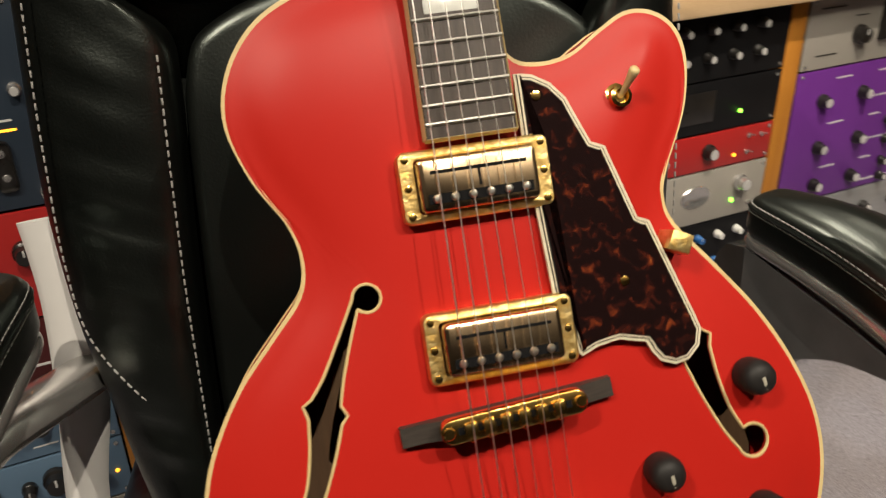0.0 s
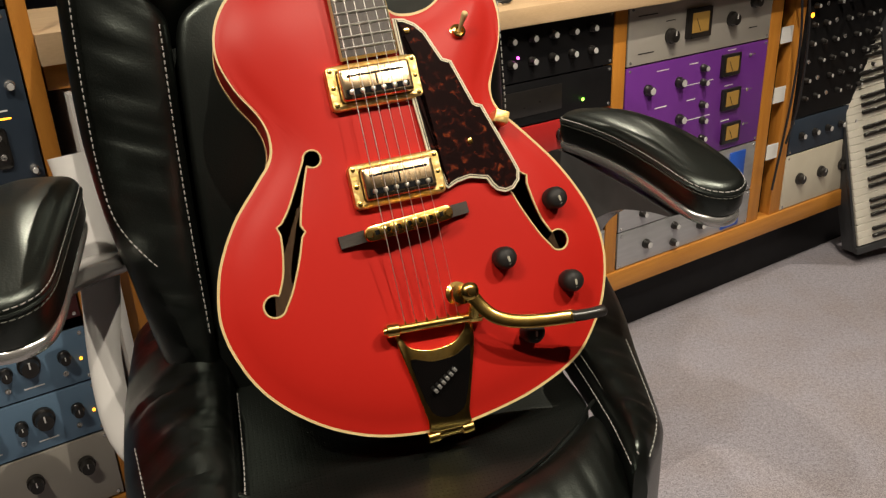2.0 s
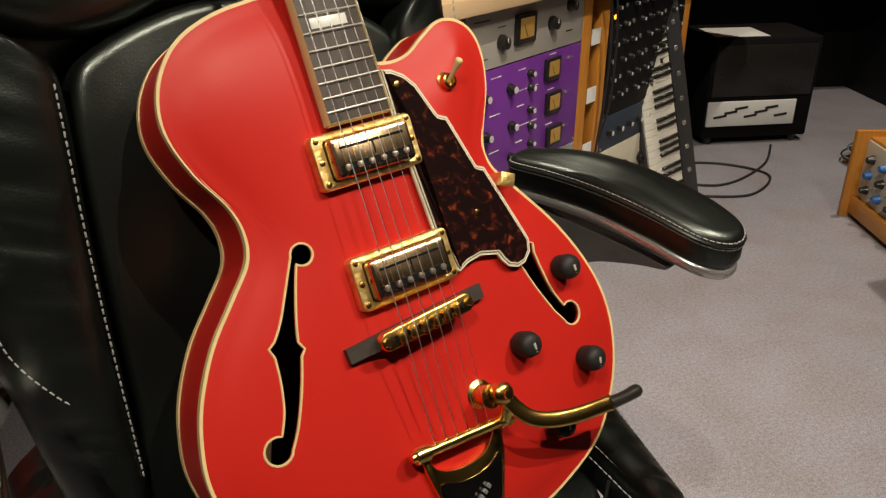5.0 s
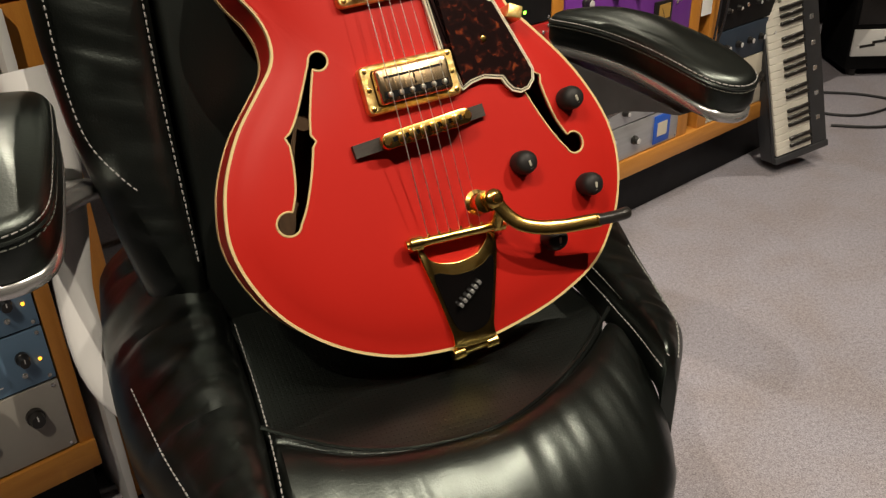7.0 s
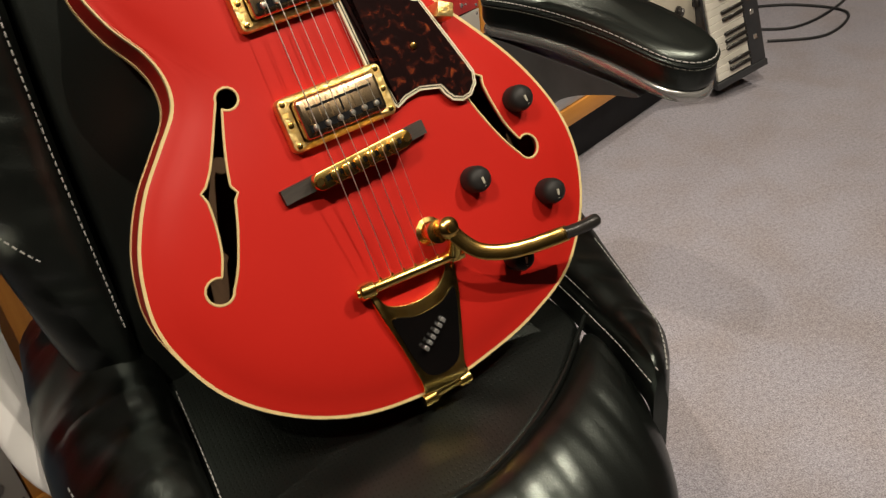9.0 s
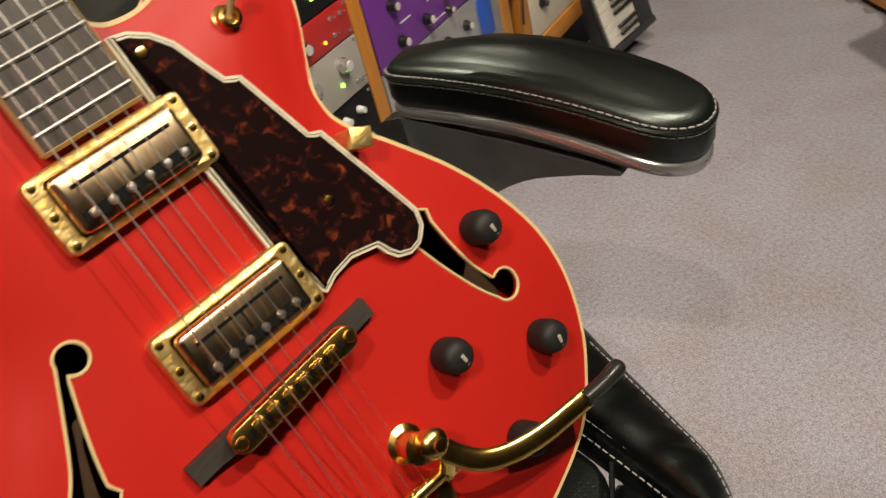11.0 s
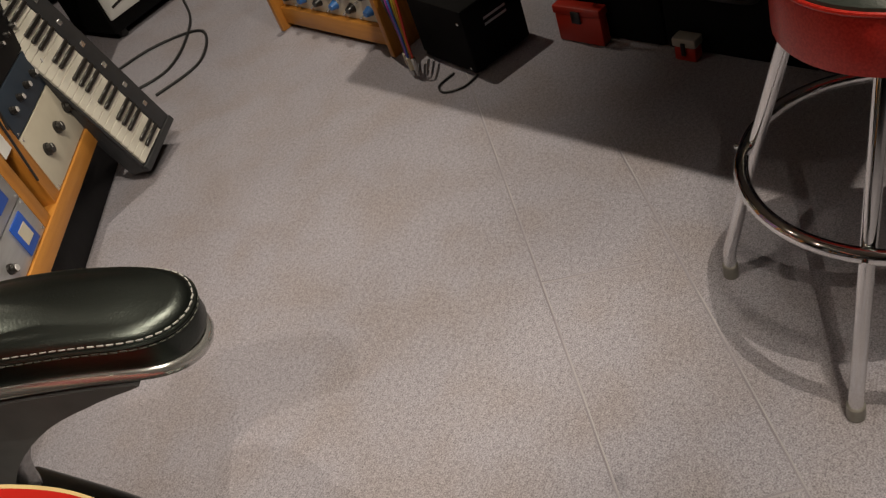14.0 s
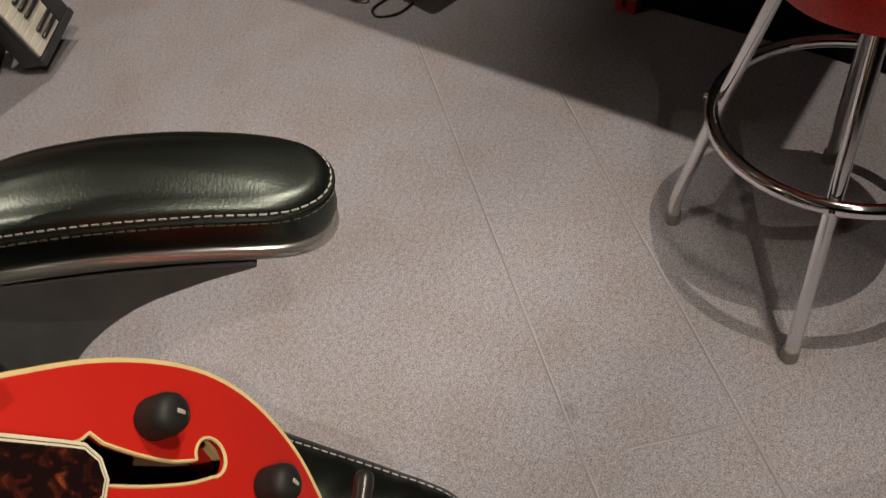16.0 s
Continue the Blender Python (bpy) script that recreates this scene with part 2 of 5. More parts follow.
    nt.links.new(add.outputs[0], bp.inputs["Height"])
    nt.links.new(bp.outputs[0], b.inputs["Normal"])
    return m


def tortoise_material():
    m = material("tortoiseshell", (0.022, 0.007, 0.007), 0.14, coat=0.2)
    nt = m.node_tree
    b = nt.nodes["Principled BSDF"]
    co = [n for n in nt.nodes if n.type == "TEX_COORD"][0].outputs["Object"]
    n1 = nt.nodes.new("ShaderNodeTexNoise")
    n1.inputs["Scale"].default_value, n1.inputs["Detail"].default_value, n1.inputs["Distortion"].default_value = 125, 6, 0.6
    nt.links.new(co, n1.inputs["Vector"])
    r = nt.nodes.new("ShaderNodeValToRGB")
    e = r.color_ramp.elements
    e[0].position, e[0].color = 0.53, (0.009, 0.004, 0.004, 1)
    e[1].position, e[1].color = 0.83, (0.42, 0.15, 0.03, 1)
    k = e.new(0.63)
    k.color = (0.042, 0.009, 0.006, 1)
    k = e.new(0.735)
    k.color = (0.15, 0.030, 0.010, 1)
    nt.links.new(n1.outputs[0], r.inputs[0])
    nt.links.new(r.outputs[0], b.inputs["Base Color"])
    return m


CARPET = carpet_material()
TORTOISE = tortoise_material()


# ---- mesh helpers ----
def finish(bm, name, mat, smooth=40):
    bmesh.ops.recalc_face_normals(bm, faces=bm.faces)
    me = bpy.data.meshes.new(name)
    bm.to_mesh(me)
    bm.free()
    me.materials.append(mat)
    if smooth:
        me.polygons.foreach_set("use_smooth", [True] * len(me.polygons))
        me.set_sharp_from_angle(angle=radians(smooth))
    return me


def part(name, bm, mat, parent, label="", smooth=40, m=None):
    ob = new(name, finish(bm, name, mat, smooth))
    ob.parent = parent
    if m is not None:
        ob.matrix_basis = m
    return tagged(ob, label)


def thing(name, m, label, category, group=""):
    ob = new(name)
    ob.matrix_basis = m
    ob.empty_display_size = 0.05
    return tagged(ob, label, category, group)


def setting(name, bm, mat, label, smooth=0):
    ob = new(name, finish(bm, name, mat, smooth))
    return tagged(ob, label, "", "", "structure")


def box(x0, x1, y0, y1, z0, z1, bevel=0.0, bm=None, segs=2):
    own = bmesh.new()
    r = bmesh.ops.create_cube(own, size=1)
    bmesh.ops.scale(own, vec=(x1 - x0, y1 - y0, z1 - z0), verts=r["verts"])
    bmesh.ops.translate(own, vec=((x0 + x1) / 2, (y0 + y1) / 2, (z0 + z1) / 2), verts=r["verts"])
    if bevel:
        bmesh.ops.bevel(own, geom=own.edges[:], offset=bevel, segments=segs, affect="EDGES", profile=0.5)
    return merge(bm, own)


def merge(bm, own):
    if bm is None:
        return own
    me = bpy.data.meshes.new("tmp")
    own.to_mesh(me)
    own.free()
    bm.from_mesh(me)
    bpy.data.meshes.remove(me)
    return bm


def moved(bm, m):
    bmesh.ops.transform(bm, matrix=m, verts=bm.verts[:])
    return bm


def lathe(profile, n=24, bm=None):
    """A turned shape about z from (radius, height) pairs."""
    own = bmesh.new()
    rings = []
    for r, h in profile:
        if r < 1e-6:
            rings.append([own.verts.new((0, 0, h))])
        else:
            rings.append([own.verts.new((r * math.cos(2 * math.pi * i / n), r * math.sin(2 * math.pi * i / n), h)) for i in range(n)])
    for a, b in zip(rings, rings[1:]):
        for i in range(n):
            j = (i + 1) % n
            if len(a) == 1 and len(b) > 1:
                own.faces.new((a[0], b[i], b[j]))
            elif len(b) == 1 and len(a) > 1:
                own.faces.new((a[i], a[j], b[0]))
            elif len(a) > 1:
                own.faces.new((a[i], a[j], b[j], b[i]))
    return merge(bm, own)


def cyl(p, q, r, n=16, bm=None, r2=None):
    p, q = Vector(p), Vector(q)
    d = (q - p).length
    r2 = r if r2 is None else r2
    e = min(r, r2, d) * 0.15
    own = lathe([(0, 0), (r - e, 0), (r, e), (r2, d - e), (r2 - e, d), (0, d)], n)
    m = Matrix.Translation(p) @ (q - p).to_track_quat("Z", "Y").to_matrix().to_4x4()
    return merge(bm, moved(own, m))


def spline(pts, closed=False, n=6):
    """Catmull-Rom through the points."""
    pts = [Vector(p) for p in pts]
    out, k = [], len(pts)
    for i in range(k if closed else k - 1):
        if closed:
            a, b, c, d = pts[i - 1], pts[i], pts[(i + 1) % k], pts[(i + 2) % k]
        else:
            a, b, c, d = pts[max(i - 1, 0)], pts[i], pts[i + 1], pts[min(i + 2, k - 1)]
        for s in range(n):
            t = s / n
            out.append(0.5 * ((2 * b) + (c - a) * t + (2 * a - 5 * b + 4 * c - d) * t * t + (3 * b - a - 3 * c + d) * t ** 3))
    if not closed:
        out.append(pts[-1])
    return out


def tube(pts, r, closed=False, n=8, bm=None, flat=None):
    """A round (or flat, as (width, height)) bar along the points."""
    own = bmesh.new()
    pts = [Vector(p) for p in pts]
    k = len(pts)
    rings, up = [], None
    for i, p in enumerate(pts):
        a = pts[i - 1] if (i or closed) else pts[i]
        b = pts[(i + 1) % k] if (i < k - 1 or closed) else pts[i]
        d = (b - a).normalized()
        if up is None:
            up = Vector((0, 0, 1)) if abs(d.z) < 0.9 else Vector((0, 1, 0))
        side = d.cross(up).normalized()
        v = side.cross(d).normalized()
        up = v
        rr = r[i] if isinstance(r, (list, tuple)) else r
        w, h = (rr, rr) if flat is None else (flat[0] * rr, flat[1] * rr) if isinstance(r, (list, tuple)) else flat
        rings.append([own.verts.new(p + side * w * math.cos(2 * math.pi * j / n) + v * h * math.sin(2 * math.pi * j / n)) for j in range(n)])
    for i in range(k if closed else k - 1):
        a, b = rings[i], rings[(i + 1) % k]
        for j in range(n):
            own.faces.new((a[j], a[(j + 1) % n], b[(j + 1) % n], b[j]))
    if not closed:
        own.faces.new(rings[0])
        own.faces.new(rings[-1][::-1])
    return merge(bm, own)


def offset(outline, d):
    """The closed 2D outline moved inwards by d (counter-clockwise) along its normals."""
    k, out = len(outline), []
    for i in range(k):
        a, b = outline[i - 1], outline[(i + 1) % k]
        t = (b - a).normalized()
        out.append(Vector((outline[i].x - t.y * d, outline[i].y + t.x * d, 0)))
    return out


def ccw(outline):
    area = sum(a.x * b.y - b.x * a.y for a, b in zip(outline, outline[1:] + outline[:1]))
    return outline if area > 0 else outline[::-1]


def prism(outline, z0, z1, bevel=0.0, bm=None):
    """A flat plate of the outline, its upper edge bevelled."""
    own = bmesh.new()
    o = ccw([Vector((p[0], p[1], 0)) for p in outline])
    levels = [(0, z0), (0, z1 - bevel)] + ([(bevel * 0.3, z1 - bevel * 0.3), (bevel, z1)] if bevel else [])
    rings = [[own.verts.new((p.x, p.y, z)) for p in (offset(o, d) if d else o)] for d, z in levels]
    k = len(o)
    for a, b in zip(rings, rings[1:]):
        for i in range(k):
            own.faces.new((a[i], a[(i + 1) % k], b[(i + 1) % k], b[i]))
    own.faces.new(rings[0][::-1])
    own.faces.new(rings[-1])
    return merge(bm, own)


def rounded(w, d, r, n=6, cx=0.0, cy=0.0):
    pts = []
    for sx, sy, a0 in ((1, 1, 0), (-1, 1, 90), (-1, -1, 180), (1, -1, 270)):
        for i in range(n + 1):
            a = radians(a0 + 90 * i / n)
            pts.append(Vector((cx + sx * (w / 2 - r) + r * math.cos(a), cy + sy * (d / 2 - r) + r * math.sin(a), 0)))
    return pts


def pillow(outline, z0, z1, r, crown=0.0, rings_in=9, wrinkle=0.0, shape=None, seed=0.0, core=None):
    """An upholstered pad: the outline with rolled edges of radius r and a crowned top. shape(x, y, z) moves each point."""
    own = bmesh.new()
    o = ccw([Vector((p[0], p[1], 0)) for p in outline])
    c = sum(o, Vector()) / len(o)
    levels = [(r * 0.8, z0), (r * 0.25, z0 + r * 0.25), (0, z0 + r * 0.8), (0, z1 - r)]
    for a in (20, 40, 60, 78):
        levels.append((r * (1 - math.cos(radians(a))), z1 - r + r * math.sin(radians(a))))
    rings = [(offset(o, d) if d else o, z) for d, z in levels]
    last = offset(o, r)
    for i in range(rings_in):
        s = 1 - i / rings_in
        rings.append(([(core(p) if core else c).lerp(p, s) for p in last], z1 + crown * (1 - s * s)))
    made = []
    for ps, z in rings:
        row = []
        for p in ps:
            q = Vector((p.x, p.y, z))
            if wrinkle and z > z0 + r:
                q.z += wrinkle * (noise.noise(Vector((p.x * 9, p.y * 9, seed))) + 0.5 * noise.noise(Vector((p.x * 26, p.y * 26, seed))))
            row.append(own.verts.new(shape(q) if shape else q))
        made.append(row)
    k = len(o)
    for a, b in zip(made, made[1:]):
        for i in range(k):
            own.faces.new((a[i], a[(i + 1) % k], b[(i + 1) % k], b[i]))
    own.faces.new(made[0][::-1])
    own.faces.new(made[-1])
    return own


def loft(inner, outer, z_in, z_top, z0, wrinkle=0.0, seed=0.0, n=48, ends=(4, 4), rise=None, bend=0.075, fall=(0.03, 0.10, 0.21, 0.34, 0.51, 0.67, 0.84)):
    """A padded roll between a seam (inner) and a rounded outer edge, its ends tucked down."""
    def even(line):
        pts = spline([(x, y, 0) for x, y in line], n=12)
        run = [0.0]
        for a, b in zip(pts, pts[1:]):
            run.append(run[-1] + (b - a).length)
        out, j = [], 0
        for i in range(n):
            w = run[-1] * i / (n - 1)
            while j < len(run) - 2 and run[j + 1] < w:
                j += 1
            out.append(pts[j].lerp(pts[j + 1], min(1, (w - run[j]) / max(1e-9, run[j + 1] - run[j]))))
        return out
    a, b = even(inner), even(outer)
    h = z_top - z_in
    sec = [(0.0, z_in - 0.03), (0.0, z_in - 0.003), (0.03, z_in + h * 0.35), (0.08, z_in + h * 0.75), (0.15, z_top - h * 0.05), (0.24, z_top), (0.35, z_top - bend * fall[0]), (0.47, z_top - bend * fall[1]), (0.60, z_top - bend * fall[2]),
           (0.72, z_top - bend * fall[3]), (0.83, z_top - bend * fall[4]), (0.91, z_top - bend * fall[5]), (0.97, z_top - bend * fall[6]), (1.0, z_top - bend), (0.995, z0 + 0.015), (0.95, z0)]
    own = bmesh.new()
    rows = []
    for i in range(n):
        u0 = min(1, (i + 0.3) / max(1, ends[0])) if ends[0] else 1
        u1 = min(1, (n - 1 - i + 0.3) / max(1, ends[1])) if ends[1] else 1
        k = math.sqrt(max(0, 1 - (1 - u0) ** 2)) * math.sqrt(max(0, 1 - (1 - u1) ** 2))
        row = []
        for f, z in sec:
            p = a[i].lerp(b[i], f)
            z = z0 + (z - z0) * (0.72 + 0.28 * k)
            if wrinkle and f < 0.97:
                w = noise.noise(Vector((f * 1.6, i * 0.55, seed))) + 0.6 * noise.noise(Vector((p.x * 24, p.y * 24, seed + 5)))
                z += wrinkle * w * math.sin(math.pi * min(1, f * 1.02 + 0.02))
            if rise:
                z += rise(p)
            row.append(own.verts.new((p.x, p.y, z)))
        rows.append(row)
    for p, q in zip(rows, rows[1:]):
        for j in range(len(sec) - 1):
            own.faces.new((p[j], p[j + 1], q[j + 1], q[j]))
    own.faces.new(rows[0])
    own.faces.new(rows[-1][::-1])
    return own


def stitches(pts, step=0.0075, length=0.0045, r=0.0007, lift=0.0):
    """Short raised threads along the points."""
    own = bmesh.new()
    pts = [Vector(p) for p in pts]
    run, want = 0.0, 0.0
    for a, b in zip(pts, pts[1:]):
        d = b - a
        L = d.length
        if L < 1e-6:
            continue
        while want <= run + L:
            s = a + d * ((want - run) / L)
            e = s + d.normalized() * length
            cyl(s, e, r, 5, own)
            want += step
        run += L
    return own


# ---- room ----
setting("floor", box(-3.2, 4.2, -3.0, 4.2, -0.05, 0.0), CARPET, "mauve grey short-pile carpet laid in joined sheets")
setting("ceiling", box(-3.2, 4.2, -3.0, 4.2, 2.5, 2.56), CEIL, "plain ceiling")
setting("wall_east", box(4.2, 4.3, -3.1, 4.3, 0, 2.5), WALL, "dim violet grey wall")
setting("wall_west", box(-3.3, -3.2, -3.1, 4.3, 0, 2.5), PALE_WALL, "plain pale wall")
setting("wall_north", box(-3.2, 4.2, 4.2, 4.3, 0, 2.5), WALL, "dim violet grey wall")
setting("wall_south", box(-3.2, 4.2, -3.1, -3.0, 0, 2.5), PALE_WALL, "plain pale wall")


def carpet_seam(a, b):
    pts = [Vector(a).lerp(Vector(b), i / 40) for i in range(41)]
    for p in pts:
        p.x += 0.0015 * noise.noise(Vector((p.x * 14, p.y * 14, 3)))
    return tube(pts, 1, n=6, flat=(0.0017, 0.0011))


SEAM = material("carpet_joint", (0.215, 0.20, 0.225), 0.95, second=(0.28, 0.265, 0.30), scale=5, amount=0.3, specular=0.05)
RIDGE = material("pale_carpet_edge", (0.36, 0.345, 0.36), 0.95, second=(0.30, 0.28, 0.31), scale=7, amount=0.2, specular=0.05)
for a, b in (((1.133, 0.712), (1.215, 0.520)), ((0.700, 0.330), (0.800, 0.165)), ((0.15, 0.045), (1.90, 1.23)), ((0.40, -0.10), (1.75, 0.80))):
    n = (Vector((b[1] - a[1], a[0] - b[0])).normalized()) * 0.0026
    setting("trim", carpet_seam((*a, 0.0006), (*b, 0.0006)), SEAM, "butt joint between two carpet sheets")
    setting("trim", carpet_seam((a[0] + n.x, a[1] + n.y, 0.0004), (b[0] + n.x, b[1] + n.y, 0.0004)), RIDGE, "pale edge of a carpet sheet")

# unseen plates added under three lamps; edges line up to cast one floor shadow
for lx, ly, low in ((1.04, -0.14, 0.30), (0.36, -0.34, 0.12), (0.62, 0.62, 0.20)):
    flap = thing("shadow_plate", Matrix(), "unseen black metal plate added to cast a shadow edge on the floor", "lamp", "flaps under the ceiling lamps")
    eye = Vector((lx, ly, 2.44))
    corners = [eye + (Vector((x, y, 0)) - eye) * low for x, y in ((1.828, 1.597), (1.463, 0.398), (1.40, 0.19), (3.0, -0.2), (3.6, 1.60))]
    part("plate", prism([(p.x, p.y) for p in corners], corners[0].z, corners[0].z + 0.003), BLACK_METAL, flap)
    part("rod", cyl((corners[3].x - 0.03, corners[3].y + 0.05, corners[3].z), (corners[3].x - 0.03, corners[3].y + 0.05, 2.5), 0.006, 10), BLACK_METAL, flap)

# ---- guitar ----
GUITAR_M = Matrix(((0.9460, -0.1754, 0.2408, 0.0178), (0.2929, 0.4008, -0.8586, 0.4383), (0.0544, 0.8901, 0.4341, 0.8981), (0, 0, 0, 1)))
EDGE, DEEP = -0.021, -0.082
OUTLINE = [(0.0, -0.226), (-0.061, -0.218), (-0.106, -0.200), (-0.142, -0.174), (-0.168, -0.144), (-0.184, -0.109), (-0.190, -0.077), (-0.186, -0.047),
           (-0.176, -0.018), (-0.157, 0.014), (-0.133, 0.041), (-0.114, 0.063), (-0.109, 0.084), (-0.114, 0.106), (-0.130, 0.134), (-0.140, 0.167),
           (-0.135, 0.196), (-0.118, 0.221), (-0.094, 0.236), (-0.060, 0.245), (-0.022, 0.245), (0.018, 0.216), (0.032, 0.187), (0.049, 0.180),
           (0.071, 0.183), (0.091, 0.195), (0.109, 0.204), (0.127, 0.202), (0.140, 0.190), (0.144, 0.170), (0.138, 0.140), (0.122, 0.106),
           (0.117, 0.088), (0.122, 0.070), (0.144, 0.042), (0.169, 0.008), (0.188, -0.028), (0.199, -0.063), (0.200, -0.097), (0.191, -0.131),
           (0.175, -0.160), (0.146, -0.191), (0.100, -0.211), (0.055, -0.221)]
body_line = ccw([Vector((p.x, p.y, 0)) for p in spline([(x, y, 0) for x, y in OUTLINE], True, 5)])
HEART = Vector((0.018, -0.03, 0))


def top_height(x, y):
    """Height of the carved top: a soft dome that rises from the rim, with a shallow trough beside it."""
    d = min(math.hypot(q.x - x, q.y - y) for q in body_line)
    t = min(1.0, d / 0.088)
    return EDGE + 0.0125 * (1 - (1 - t) ** 2.4) - 0.0010 * math.exp(-((d - 0.012) / 0.008) ** 2) * min(1, d / 0.01)


def guitar_top():
    bm = bmesh.new()
    k = len(body_line)
    steps = [1, 0.985, 0.97, 0.95, 0.92, 0.88, 0.82, 0.74, 0.64, 0.52, 0.38, 0.22, 0.08]
    up, low = [], []
    for s in steps:
        ring = [HEART + (p - HEART) * s for p in body_line]
        high = [EDGE if s == 1 else top_height(p.x, p.y) for p in ring]
        up.append([bm.verts.new((p.x, p.y, z)) for p, z in zip(ring, high)])
        low.append([bm.verts.new((p.x, p.y, z - 0.0045)) for p, z in zip(ring, high)])
    for rows, flip in ((up, False), (low, True)):
        for a, b in zip(rows, rows[1:]):
            for i in range(k):
                f = (a[i], a[(i + 1) % k], b[(i + 1) % k], b[i])
                bm.faces.new(f[::-1] if flip else f)
        bm.faces.new(rows[-1][::-1] if flip else rows[-1])
    for i in range(k):
        bm.faces.new((up[0][i], low[0][i], low[0][(i + 1) % k], up[0][(i + 1) % k]))
    return bm


def f_hole(mirror=False):
    def arc(cx, cy, r, a0, a1, n=14):
        return [Vector((cx + r * math.cos(radians(a0 + (a1 - a0) * i / n)), cy + r * math.sin(radians(a0 + (a1 - a0) * i / n)), 0)) for i in range(n + 1)]
    right = spline([(-0.0815, 0.0500, 0), (-0.0885, 0.032, 0), (-0.0955, 0.012, 0), (-0.0995, -0.003, 0)], n=4) + \
        [Vector((-0.0965, -0.0095, 0))] + spline([(-0.1005, -0.014, 0), (-0.1085, -0.036, 0), (-0.1195, -0.060, 0), (-0.1280, -0.0735, 0)], n=4)
    left = spline([(-0.1325, -0.0605, 0), (-0.1260, -0.046, 0), (-0.1215, -0.026, 0), (-0.1195, -0.008, 0)], n=4) + \
        [Vector((-0.1215, -0.0005, 0))] + spline([(-0.1160, 0.003, 0), (-0.1075, 0.014, 0), (-0.0960, 0.034, 0), (-0.0838, 0.0565, 0)], n=4)
    pts = arc(-0.0752, 0.0562, 0.0085, 175, -140) + right + arc(-0.1388, -0.0712, 0.0106, -14, -300) + left
    if mirror:
        pts = [Vector((-p.x + 0.0105, p.y, 0)) for p in pts]
    return ccw(pts)


def cut(ob, cutters):
    """Cuts the prisms out of the mesh for good."""
    for bm in cutters:
        tool = new("tool", finish(bm, "tool", HOLE, 0))
        tool.matrix_world = GUITAR_M
        mod = ob.modifiers.new("cut", "BOOLEAN")
        mod.object, mod.operation, mod.solver = tool, "DIFFERENCE", "EXACT"
        bpy.context.view_layer.update()
        me = bpy.data.meshes.new_from_object(ob.evaluated_get(bpy.context.evaluated_depsgraph_get()))
        ob.modifiers.clear()
        ob.data = me
        bpy.data.objects.remove(tool)
    ob.data.polygons.foreach_set("use_smooth", [True] * len(ob.data.polygons))
    ob.data.set_sharp_from_angle(angle=radians(35))


def strip(line, z0, z1, d0, d1, bm=None):
    """A band round the closed line, from d0 to d1 inside it."""
    own = bmesh.new()
    k = len(line)
    a, b = offset(line, d0), offset(line, d1)
    r = [[own.verts.new((p.x, p.y, z)) for p in ps] for ps, z in ((a, z0), (a, z1), (b, z1), (b, z0))]
    for i in range(4):
        p, q = r[i], r[(i + 1) % 4]
        for j in range(k):
            own.faces.new((p[j], p[(j + 1) % k], q[(j + 1) % k], q[j]))
    return merge(bm, own)


